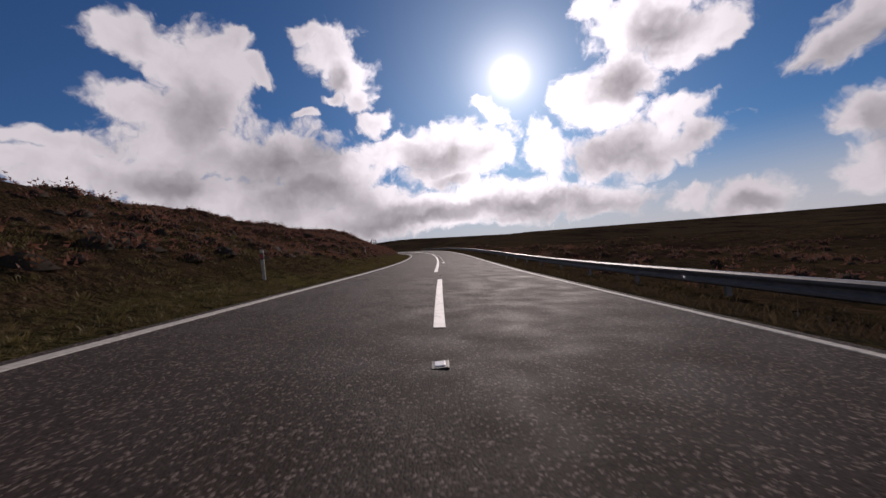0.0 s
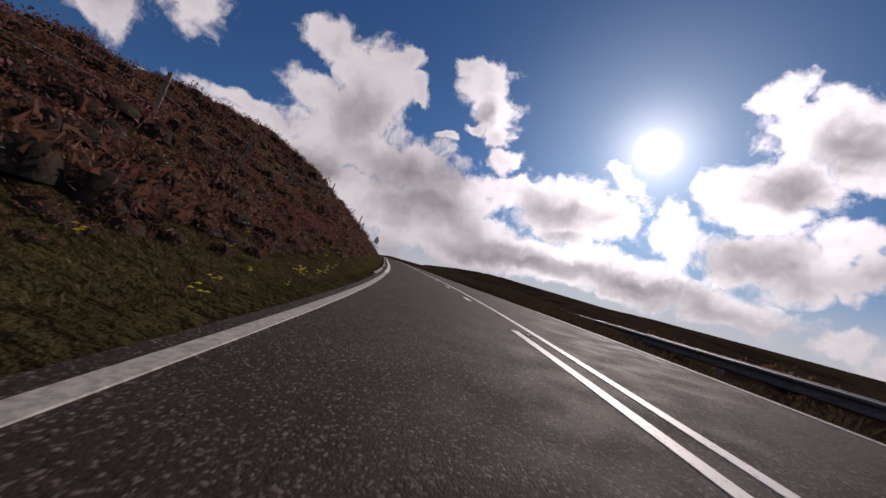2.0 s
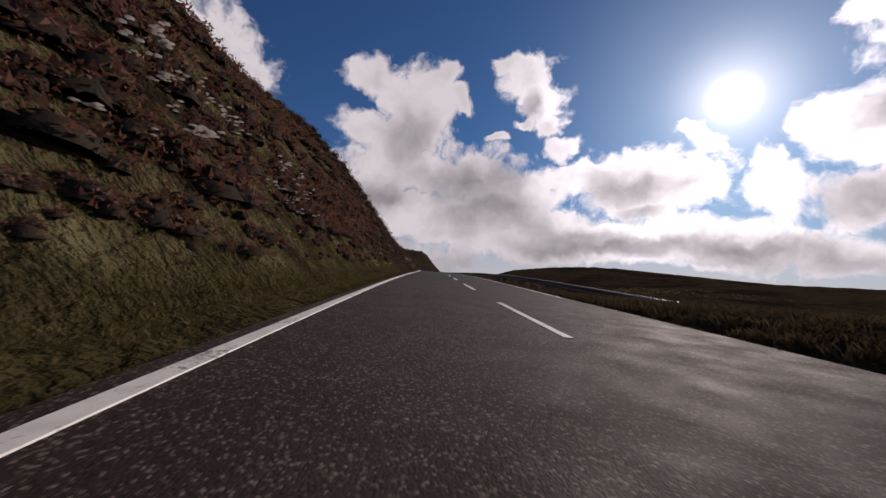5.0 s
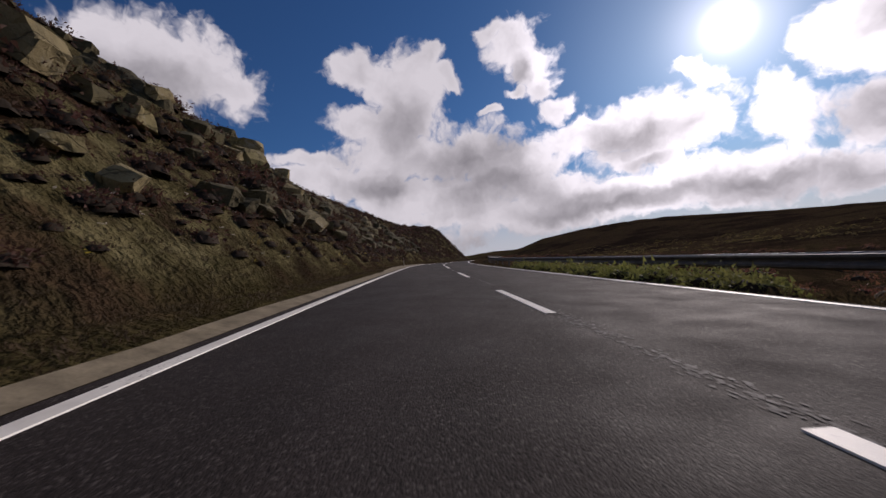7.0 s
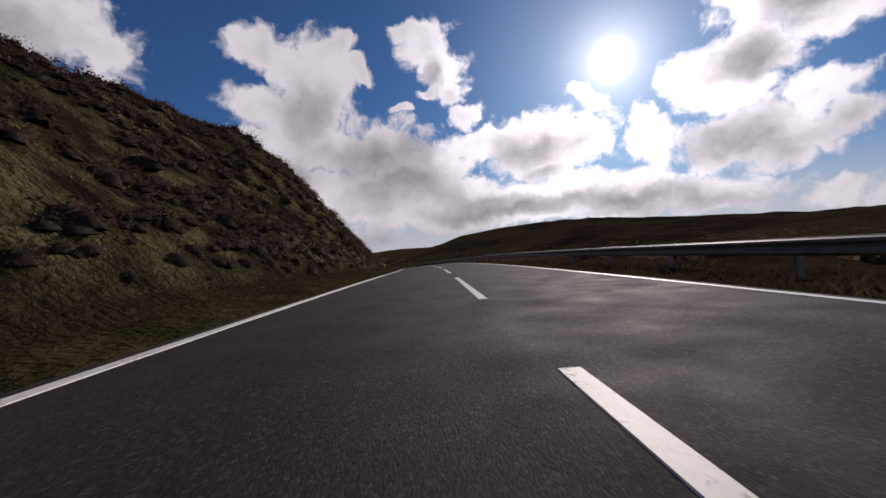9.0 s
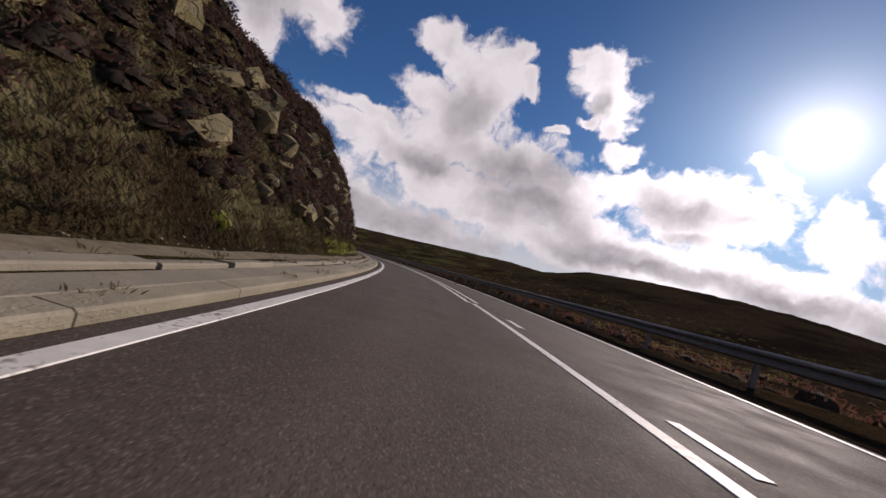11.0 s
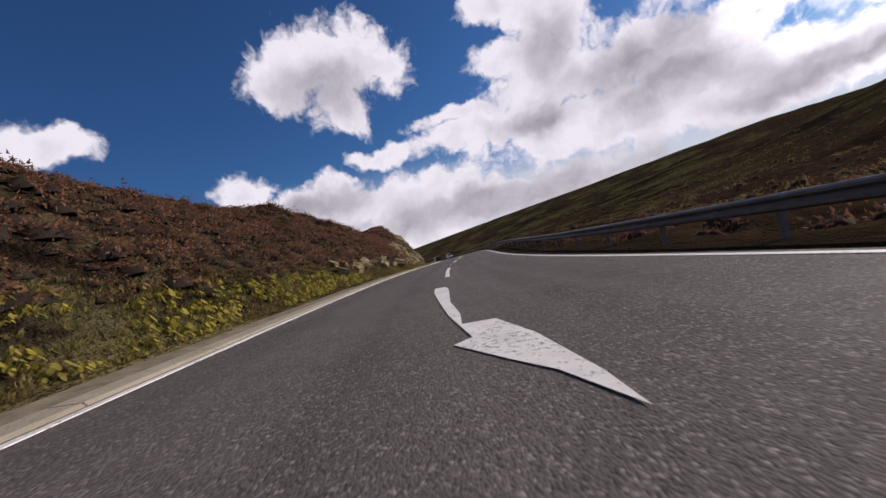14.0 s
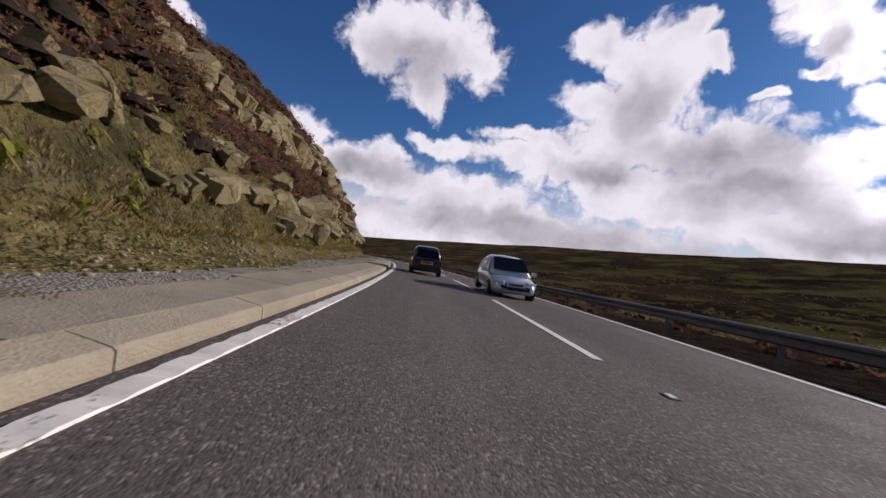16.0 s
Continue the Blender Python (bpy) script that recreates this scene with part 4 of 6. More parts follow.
def concrete_mat(name, base, stain):
    m = Mat(name)
    n1, n2 = m.noise(1.4, 6.0, 0.65), m.noise(9.0, 6.0, 0.7)
    c = m.mix(m.ramp(n1, 0.35, 0.7), base, tuple(v * 0.72 for v in base))
    c = m.mix(m.ramp(n2, 0.58, 0.75), c, stain)
    c = m.mix(m.ramp(m.random(), 0, 1, 0, 0.3), c, tuple(v * 0.7 for v in base))
    m.bump(m.math("ADD", n2, m.noise(60.0, 3.0)), 0.5, 0.02)
    return m.done(c, 0.9, spec=0.2)


KERB_MAT = concrete_mat("kerb_concrete", (0.41, 0.356, 0.252), (0.22, 0.18, 0.115))
SLAB_MAT = concrete_mat("apron_concrete", (0.385, 0.336, 0.246), (0.22, 0.18, 0.115))
rk = random.Random(5)
for s0 in np.arange(88, 139, 1.35):
    if rk.random() < 0.86:
        kerb_stone(s0, s0 + 1.33, -2.82 + rk.uniform(-0.02, 0.02), -2.89, 0.016, 0.024, kerb, "kerb_stone", KERB_MAT)
for s0 in np.arange(395, 516, 1.5):
    kerb_stone(s0, s0 + 1.49, -2.88, -3.08, 0.03, 0.042 + rk.uniform(-0.003, 0.003), kerb, "kerb_stone", KERB_MAT)
for s0 in np.arange(516, 566, 1.6):
    kerb_stone(s0, s0 + 1.59, -2.70, -2.95, 0.03, 0.045, kerb, "kerb_stone", KERB_MAT)
for s0 in np.arange(566, 690, 1.5):
    kerb_stone(s0, s0 + 1.49, -2.87, -3.10, 0.060, 0.10 + rk.uniform(-0.004, 0.004), kerb, "kerb_stone", KERB_MAT)
apron = tagged(new("concrete_apron"), "pale weathered concrete apron slabs between kerb and bank", "apron", kind="structure")
for s0 in np.arange(395, 516, 3.1):
    kerb_stone(s0, s0 + 3.09, -3.084, -3.44 - rk.uniform(0, 0.04), 0.038 + rk.uniform(-0.001, 0.001), 0.034 + rk.uniform(-0.001, 0.001), apron, "slab", SLAB_MAT)
s0 = 395.0
while s0 < 514:
    L_ = rk.uniform(0.5, 2.6)
    if rk.random() < 0.92:
        kerb_stone(s0, s0 + L_, -3.50 - rk.uniform(0, 0.05), -3.68 - rk.uniform(0, 0.1), 0.07 + rk.uniform(-0.015, 0.02), 0.072 + rk.uniform(-0.015, 0.02), apron, "broken_slab", SLAB_MAT)
    s0 += L_ + rk.choice((0.01, 0.02, 0.12, 0.3))
for s0 in np.arange(566, 690, 3.1):
    kerb_stone(s0, s0 + 3.09, -3.104, -3.72 - rk.uniform(0, 0.16), 0.094 + rk.uniform(-0.001, 0.001), 0.105 + rk.uniform(-0.002, 0.002), apron, "slab", SLAB_MAT)


def gravel_material():
    m_ = Mat("roadside_gravel")
    cell = m_.voronoi(38.0, "Color")
    sp = m_.t.nodes.new("ShaderNodeSeparateColor")
    m_.t.links.new(cell, sp.inputs[0])
    c = m_.mix(sp.outputs[0], (0.15, 0.135, 0.11), (0.36, 0.33, 0.28))
    c = m_.mix(m_.ramp(m_.noise(2.2, 5.0, 0.65), 0.45, 0.65), c, (0.17, 0.145, 0.095))
    m_.bump(m_.math("SUBTRACT", 1.0, m_.voronoi(38.0)), 0.9, 0.02)
    return m_.done(c, 0.95, spec=0.1)


GRAVEL = gravel_material()
RUBBLE = plain("pale_rubble", (0.29, 0.25, 0.18), 0.95, 0.0, 1.5, 0.45, 0.5, 0.1)
DIRT = plain("gritty_dirt", (0.20, 0.165, 0.11), 0.95, 0.0, 5.0, 0.35, 0.8, 0.1)


def verge_band(s0, s1, o0, o1, label, up=0.025, mat=None):
    ss = np.arange(s0, s1, 0.8)
    w = np.array([noise.noise((float(v) * 0.5, 9.0, 0.0)) + 0.6 * noise.noise((float(v) * 1.7, 4.0, 0.0)) for v in ss])
    fade = np.clip(np.minimum(ss - s0, s1 - ss) / 6, 0.05, 1)
    outer = o0 + (o1 - o0) * (1 + 0.35 * w) * fade
    ob = strip("gravel_verge", ss, [o0, o0 * 0.7 + outer * 0.3, o0 * 0.35 + outer * 0.65, outer], [0.004, up, up + 0.03, -0.03], mat or DIRT)
    return tagged(ob, label, "verge", kind="structure")


verge_band(232, 312, -W_L - 0.2, -3.12, "gritty buff dirt strip beside the edge line")
verge_band(282, 312, -3.05, -3.5, "broken pale concrete and grit beside the road", 0.06)
verge_band(505, 572, -3.0, -3.55, "sandy grit spilled behind the kerb")
verge_band(566, 690, -3.6, -5.2, "grey gravel and grit below the rock face", 0.075, GRAVEL)
verge_band(395, 514, -3.7, -4.5, "grit and soil below the rock face", 0.05)

# ---- crash barrier on the right ----
barrier = tagged(new("crash_barrier"), "galvanised steel crash barrier along the outer verge", "crash barrier")
B_O = W_R + 2.5
W_PROFILE = [(-0.03, 0.15), (-0.085, 0.185), (-0.085, 0.225), (-0.02, 0.27), (-0.02, 0.30), (-0.085, 0.345), (-0.085, 0.385), (-0.03, 0.415)]


def rail_drop(s_):
    """The barrier stands lower along the first stretch, higher round the long left bend."""
    s_ = np.asarray(s_, float)
    return -0.22 * np.clip((215 - s_) / 20, 0, 1) + 0.24 * outer_rise(s_)


for s0 in np.arange(-40, S_END - 30, 16.0):
    ss = np.linspace(s0, s0 + 15.98, 9)
    rail = strip("rail", ss, [B_O + a for a, _ in W_PROFILE], [u + rail_drop(ss) for _, u in W_PROFILE], GALV, barrier, smooth_shade=False)
    # added pale strip that paints the sun's glint along the top edge
    strip("top_glint", ss, [B_O - 0.032, B_O - 0.030, B_O + 0.004, B_O + 0.006], [u + rail_drop(ss) for u in (0.412, 0.42, 0.42, 0.405)], GALV_GLINT, rail, "upper edge lightened as a sun glint")
post_bm = bmesh.new()
box(post_bm, 0.10, 0.06, 1.0, Matrix.Translation((0.045, 0, -0.10)), 0.008)
post_me = bpy.data.meshes.new("post")
post_bm.to_mesh(post_me)
post_bm.free()
post_me.materials.append(GALV)
for s0 in np.arange(-38, S_END - 30, 3.2):
    ob = new("post", post_me)
    ob.parent = barrier
    p = spot(s0, B_O, float(rail_drop(s0)) - 0.06)
    ob.matrix_local = pose(p.x, p.y, p.z, 0, 0, math.degrees(heading(s0)))


# ---- road studs ----
def road_stud():
    root = new("road_stud")
    bm = bmesh.new()
    box(bm, 0.125, 0.18, 0.014, Matrix.Translation((0, 0, 0.002)), 0.004)
    part("casing", bm, STEEL_DARK, root)
    bm = bmesh.new()
    box(bm, 0.075, 0.11, 0.012, Matrix.Translation((0, 0, 0.010)), 0.004)
    part("rubber_insert", bm, PLASTIC_WHITE, root, "pale worn insert")
    for sy in (-1, 1):
        for sx in (-1, 1):
            bm = bmesh.new()
            bmesh.ops.create_uvsphere(bm, u_segments=8, v_segments=6, radius=0.006, matrix=Matrix.Translation((sx * 0.02, sy * 0.056, 0.012)))
            part("reflector", bm, GLASS_STUD, root, "glass bead reflector")
    return tagged(root, "worn road stud with pale insert set in asphalt", "road stud", "road studs")


stud = road_stud()
first = True
for s0, o in [(2.2, 0), (11.0, 0), (22.5, 0.03), (28.9, 0.04), (34.5, 0.02), (40.5, 0), (45.6, 0.02), (52.0, 0.02), (60.7, 0.01), (71, 0), (81, 0), (90, 0), (98.2, 0), (106.9, 0), (114.9, 0), (124.1, 0), (133.9, 0), (143.5, 0),
              (161, 0), (170, 0), (200, 0), (230, 0), (255.6, 0), (281.5, 0), (291.6, 0.02), (304.4, 0), (312, 0), (335, 0), (360, 0), (385, 0),
              (400.6, 0.16), (411.0, 0.16), (432, 0), (444, 0), (456, 0), (467.5, 0), (475.1, 0.02), (486, 0), (494.0, 0), (503, 0), (512.8, 0), (526.6, 0), (546.6, 0), (555.7, 0), (566.4, 0), (575.1, 0.05), (587.9, 0.1), (596.3, 0.05), (607.3, 0.1), (615, 0.05), (630, 0)]:
    m = pose(*spot(s0, o), 0, 0, math.degrees(heading(s0))) @ Matrix.Diagonal((0.8, 0.8, 0.9, 1))
    if first:
        stud.matrix_basis, first = m, False
    else:
        copy_thing(stud, m)


# ---- drain grates at the left edge ----
def drain_grate():
    root = new("drain_grate")
    bm = bmesh.new()
    for x, y, a, b_ in ((-0.2, 0, 0.04, 0.44), (0.2, 0, 0.04, 0.44), (0, -0.2, 0.36, 0.04), (0, 0.2, 0.36, 0.04)):
        box(bm, a, b_, 0.03, Matrix.Translation((x, y, 0.003)), 0.004)
    part("frame", bm, STEEL_DARK, root)
    for i in range(7):
        bm = bmesh.new()
        box(bm, 0.36, 0.022, 0.024, Matrix.Translation((0, -0.15 + i * 0.05, 0.002)), 0.003)
        part("bar", bm, STEEL_DARK, root)
    return tagged(root, "dark cast iron drain grate at the road edge", "drain grate", "drain grates")


grate = drain_grate()
grate.matrix_basis = pose(*spot(405.7, -2.42), 0, 0, math.degrees(heading(405.7)))
copy_thing(grate, pose(*spot(447.3, -2.50), 0, 0, math.degrees(heading(447.3))))


# ---- warning sign, marker posts, fence ----
def warning_sign():
    root = new("warning_sign")
    bm = bmesh.new()
    tube(bm, 0.045, 0.045, 3.1, 12, Matrix.Translation((0, 0, -0.7)))
    part("pole", bm, SIGN_GREY, root)
    tri = lambda r, dz=0.0: [(-0.50 * r, dz - 0.29 * r), (0.50 * r, dz - 0.29 * r), (0.05 * r, dz + 0.56 * r), (-0.05 * r, dz + 0.56 * r)]
    for name, r, y, mat, lab in (("back_plate", 1.06, 0.0, SIGN_GREY, "grey metal back plate"), ("red_border", 1.0, -0.02, SIGN_RED, "faded red border"), ("white_field", 0.72, -0.035, SIGN_WHITE, "white field")):
        bm = bmesh.new()
        poly_plate(bm, tri(r), 0.012, Matrix.Translation((0, y - 0.05, 2.02)))
        part(name, bm, mat, root, lab)
    for x, w, h, t in ((-0.07, 0.07, 0.26, 14), (0.06, 0.06, 0.20, -12), (0.0, 0.22, 0.05, 0)):
        bm = bmesh.new()
        box(bm, w, 0.008, h, Matrix.Translation((x, -0.098, 1.96)) @ Matrix.Rotation(radians(t), 4, "Y"))
        part("symbol_stroke", bm, SIGN_BLACK, root, "black symbol stroke")
    bm = bmesh.new()
    box(bm, 0.78, 0.014, 0.42, Matrix.Translation((0, -0.06, 1.46)), 0.004)
    plate = part("distance_plate", bm, SIGN_WHITE, root, "white supplementary plate")
    for z, w in ((1.55, 0.46), (1.45, 0.56), (1.36, 0.34)):
        bm = bmesh.new()
        box(bm, w, 0.006, 0.05, Matrix.Translation((0, -0.072, z)))
        part("text_bar", bm, SIGN_BLACK, plate)
    return tagged(root, "triangular red-bordered warning sign with plate on grey pole", "road sign")


sign = warning_sign()
sign.matrix_basis = place(149.2, -3.95, 0.35, -6)


POST_DULL = plain("weathered_post", (0.34, 0.31, 0.25), 0.7, 0.0, 8.0, 0.25, 0.1)


def marker_post(h=0.95):
    root = new("marker_post")
    bm = bmesh.new()
    box(bm, 0.075, 0.05, h + 0.15, Matrix.Translation((0, 0, h / 2 - 0.075)), 0.012)
    part("post", bm, POST_DULL, root)
    bm = bmesh.new()
    box(bm, 0.079, 0.054, 0.16, Matrix.Translation((0, 0, h - 0.16)), 0.004)
    part("dark_band", bm, SIGN_BLACK, root, "black band")
    bm = bmesh.new()
    box(bm, 0.06, 0.01, 0.10, Matrix.Translation((0, -0.03, h - 0.16)))
    part("reflector", bm, SIGN_RED, root, "red reflector")
    return tagged(root, "slim white marker post with black band on the verge", "marker post", "marker posts")


mk = marker_post(0.72)
mk.matrix_basis = place(9.4, -4.2)
for s0, o in ((36, -6.5), (303.2, -4.0), (600.5, 7.5), (560, 6.0), (478, 6.4)):
    copy_thing(mk, place(s0, o))


def fence_post(h, seed):
    r = random.Random(seed)
    root = new("fence_post")
    bm = bmesh.new()
    box(bm, 0.075, 0.075, h + 0.4, Matrix.Translation((0, 0, h / 2 - 0.2)), 0.012)
    for v in bm.verts:
        v.co.x += r.uniform(-0.012, 0.012)
        v.co.y += r.uniform(-0.012, 0.012)
    part("stake", bm, WOOD, root)
    for z in (0.35, 0.65, 0.95):
        bm = bmesh.new()
        box(bm, 0.02, 0.016, 0.03, Matrix.Translation((0.040, 0, z * h / 1.2)))
        part("staple", bm, STEEL_DARK, root)
    return tagged(root, "weathered grey-brown wooden fence post on the bank", "fence post", "fence posts on the bank")


fp = fence_post(1.15, 3)
rf = random.Random(11)
fence_s = [51, 57, 63, 67, 72.5, 79, 84, 88, 92.5, 98, 104, 110, 115, 121, 122, 128, 129.2, 135, 142, 145.5, 156, 163, 171, 180]
fence_pts = []
for i, s0 in enumerate(fence_s):
    o = (-6.0 if 108 < s0 < 136 else -7.6) + rf.uniform(-0.3, 0.3)
    m = place(s0, o) @ pose(0, 0, 0, rf.uniform(-9, 9), rf.uniform(2, 13), rf.uniform(0, 40))
    fence_pts.append([m @ Vector((0.06, 0, z)) for z in (0.35, 0.65, 0.95)])
    if i == 0:
        fp.matrix_basis = m
    else:
        copy_thing(fp, m)
wire_root = tagged(new("fence_wire"), "thin dull grey wires strung between the fence posts", "fence wire")
WIRE = plain("dull_wire", (0.20, 0.18, 0.16), 0.6, 0.3, 20.0, 0.3, 0.1)
for j in range(3):
    cu = bpy.data.curves.new("wire", "CURVE")
    cu.dimensions, cu.bevel_depth, cu.bevel_resolution = "3D", 0.0028, 0
    sp = cu.splines.new("POLY")
    pts = []
    for a, b_ in zip(fence_pts[:-1], fence_pts[1:]):
        pts += [a[j], (a[j] + b_[j]) / 2 - Vector((0, 0, 0.06))]
    sp.points.add(len(pts) - 1)
    for q, v in zip(sp.points, pts):
        q.co = (*v, 1)
    ob = new("wire", cu)
    cu.materials.append(WIRE)
    ob.parent = wire_root


# ---- litter ----
def crumpled(name, r, flat, mat, seed, label):
    bm = bmesh.new()
    bmesh.ops.create_icosphere(bm, subdivisions=3, radius=r)
    for v in bm.verts:
        n = noise.fractal(v.co * (1.8 / r) + Vector((seed, 0, 0)), 0.8, 2.0, 4)
        v.co *= 1 + 0.42 * n
        v.co.z = max(v.co.z * flat, -r * flat * 0.45)
    me = bpy.data.meshes.new(name)
    bm.to_mesh(me)
    bm.free()
    me.materials.append(mat)
    return tagged(new(name, me), label, "litter", "roadside litter")


bag = crumpled("plastic_bag", 0.085, 0.62, PLASTIC_WHITE, 2.0, "crumpled white plastic bag lying by the kerb")
p_ = spot(134.9, -2.66, 0.035)
bag.matrix_basis = pose(p_.x, p_.y, p_.z, 0, 0, 30) @ Matrix.Diagonal((1.0, 1.5, 1.0, 1))
wrap = crumpled("wrapper", 0.10, 0.4, LITTER_YELLOW, 6.0, "crumpled yellow wrapper lying by the kerb")
p_ = spot(96.7, -2.74, 0.02)
wrap.matrix_basis = pose(p_.x, p_.y, p_.z, 0, 0, 70) @ Matrix.Diagonal((0.5, 0.5, 0.5, 1))


# ---- rocks of the cutting ----
def rock_mesh(name, seed, sx, sy, sz, mat):
    """A jointed gritstone block: split corners, slightly uneven faces and worn edges."""
    r = random.Random(seed)
    bm = bmesh.new()
    bmesh.ops.create_cube(bm, size=1.0)
    for v in bm.verts:
        v.co += Vector((r.uniform(-0.14, 0.14), r.uniform(-0.16, 0.16), r.uniform(-0.12, 0.12)))
    for _ in range(4):
        nrm = Vector((r.uniform(-0.2, 1), r.uniform(-1, 1), r.uniform(-0.7, 1))).normalized()
        res = bmesh.ops.bisect_plane(bm, geom=bm.verts[:] + bm.edges[:] + bm.faces[:], plane_co=nrm * r.uniform(0.42, 0.58), plane_no=nrm, clear_outer=True)
        cut = [e for e in res["geom_cut"] if isinstance(e, bmesh.types.BMEdge)]
        if cut:
            bmesh.ops.contextual_create(bm, geom=cut)
    bmesh.ops.triangulate(bm, faces=bm.faces[:])
    bmesh.ops.subdivide_edges(bm, edges=bm.edges[:], cuts=2, use_grid_fill=True)
    bmesh.ops.triangulate(bm, faces=bm.faces[:])
    for v in bm.verts:
        v.co = Vector((v.co.x * sx, v.co.y * sy, v.co.z * sz))
        q = v.co * 2.3 + Vector((seed * 3.1, 0, 0))
        v.co += noise.noise_vector(q) * 0.05 * min(sx, sy, sz)
        crack = noise.noise(Vector((v.co.x * 1.5, v.co.y * 6.0, v.co.z * 1.2 + seed)))
        if crack > 0.28:
            v.co *= 0.90
    me = bpy.data.meshes.new(name)
    bm.to_mesh(me)
    bm.free()
    me.materials.append(mat)
    return me


rr = random.Random(21)
ROCKS = [rock_mesh("rock", i, rr.uniform(0.7, 1.1), rr.uniform(0.8, 1.5), rr.uniform(0.45, 0.9), ROCK) for i in range(16)]
ROCKS_DARK = [rock_mesh("rock", 40 + i, rr.uniform(0.7, 1.1), rr.uniform(0.8, 1.5), rr.uniform(0.45, 0.9), ROCK_MOSSY) for i in range(10)]


def window(v, a, b_, c, d):
    return np.clip((v - a) / (b_ - a), 0, 1) * np.clip((d - v) / (d - c), 0, 1)


def rocky(s_, u_):
    """Where the bank shows bare rock (1) and where plants cover it (0)."""
    s_, u_ = np.broadcast_arrays(np.asarray(s_, float), np.asarray(u_, float))
    n = np.array([noise.noise((a * 0.17, q * 2.2, 5.0)) + 0.5 * noise.noise((a * 0.5, q * 6.0, 8.0)) for a, q in zip(s_.ravel(), u_.ravel())]).reshape(s_.shape)
    first = np.where(s_ < 540, 1.0, 0.0)
    early = np.where(s_ < 345, 1.0, 0.0)
    win = first * window(u_, 0.08, 0.18, 0.52, 0.72) + (1 - first) * window(u_, 0.02, 0.12, 0.46, 0.60)
    late = np.maximum(window(u_, 0.02, 0.07, 0.17, 0.27), window(u_, 0.34, 0.40, 0.56, 0.66))
    win = np.where(s_ > 585, late, win)
    sandy = window(s_, 484, 487, 512, 516)
    win = win * (1 - sandy) + sandy * window(u_, 0.0, 0.03, 0.19, 0.28)
    win = np.where(early > 0, window(u_, 0.12, 0.22, 0.62, 0.78) * window(s_, 262, 272, 325, 338), win)
    return np.clip((n + 0.03 + 0.19 * (1 - first) + 0.10 * window(s_, 484, 488, 510, 516) - 0.24 * window(s_, 390, 396, 470, 486)) * 4.0, 0, 1) * win


def bank_off(s_, u_):
    foot = -(W_L + 0.35 + knots(s_, VERGE))
    crest = -np.interp(s_, [c[0] for c in CREST], [c[1] for c in CREST])
    return foot + (crest - foot) * u_


def rock_wall(s0, s1, label, seed, dip, mat, fine=1.0):
    """The solid rock behind the blocks: bedded, jointed, broken into cells that stand forward or back."""
    ss = np.arange(s0, s1, 0.17)
    uu = np.linspace(0.0, 0.86, 48)
    sg, ug = np.meshgrid(ss, uu, indexing="ij")
    p = ground_at(sg.ravel(), bank_off(sg, ug).ravel())
    rk_ = rocky(sg, ug).ravel()
    h_ = np.interp(sg.ravel(), S, HEAD)
    push = np.zeros(len(p))
    for i, (a, q) in enumerate(zip(sg.ravel(), (ug * 7.5).ravel())):
        if rk_[i] <= 0:
            push[i] = -0.4
            continue
        v = Vector(((a + q * dip) * 0.62 * fine, (q - a * 0.18) * 1.15 * fine, seed))
        v += noise.noise_vector(v * 1.1) * 0.25
        d, c = noise.voronoi(v)
        r1, r2, r3 = noise.noise(c[0] * 7.3), noise.noise(c[0] * 5.1 + Vector((9, 0, 0))), noise.noise(c[0] * 6.7 + Vector((0, 9, 0)))
        lean = (v - c[0]).dot(Vector((r2, r3, 0))) * 1.1
        joint = max(0.0, 0.16 - (d[1] - d[0])) * 1.3
        push[i] = 0.22 + (r1 * 0.55 + lean - joint + noise.noise(v * 4.0) * 0.06) / fine
    push = -0.4 * (1 - rk_) + push * rk_
    p[:, 0] += push * 0.8 * np.cos(h_)
    p[:, 1] += push * 0.8 * np.sin(h_)
    p[:, 2] += push * 0.5
    k_ = len(uu)
    gi_ = np.arange(len(ss) - 1)[:, None] * k_ + np.arange(k_ - 1)[None]
    ob = mesh_ob("rock_wall", p, np.stack([gi_, gi_ + k_, gi_ + k_ + 1, gi_ + 1], -1).reshape(-1, 4).tolist(), mat)
    return tagged(ob, label, "rock wall", kind="structure")


rock_wall(262, 338, "dark jumbled gritstone blocks in the heather bank", 5.0, 0.4, ROCK_MOSSY)
rock_wall(396, 487, "jointed olive-brown rock wall of the road cutting", 2.0, 0.5, ROCK_MOSSY)
rock_wall(487, 513, "pale olive rock wall where the cutting ends", 3.0, 0.5, ROCK_OLIVE, 1.6)
rock_wall(566, 640, "sunlit bedded gritstone wall of the road cutting", 9.0, 0.9, ROCK)


def rock_face(label, spots, dip, stock=None):
    root = tagged(new("rock_face"), label, "rock face")
    for s0, o, size, sink in spots:
        ob = new("rock", rr.choice(stock or ROCKS_DARK if s0 < 516 and rr.random() < 0.8 else ROCKS))
        ob.parent = root
        p = ground_at(s0, o)[0]
        h_ = heading(s0)
        push = 0.40 * size - sink * size * 0.4
        ob.matrix_local = pose(p[0] + push * 0.75 * math.cos(h_), p[1] + push * 0.75 * math.sin(h_), p[2] + push * 0.55, 0, 0, math.degrees(heading(s0))) @ pose(0, 0, 0, dip + rr.uniform(-10, 10), rr.uniform(14, 34), rr.uniform(-22, 22)) @ Matrix.Diagonal((size * rr.uniform(0.8, 1.2), size * rr.uniform(0.8, 1.4), size * rr.uniform(0.7, 1.1), 1))
    return root


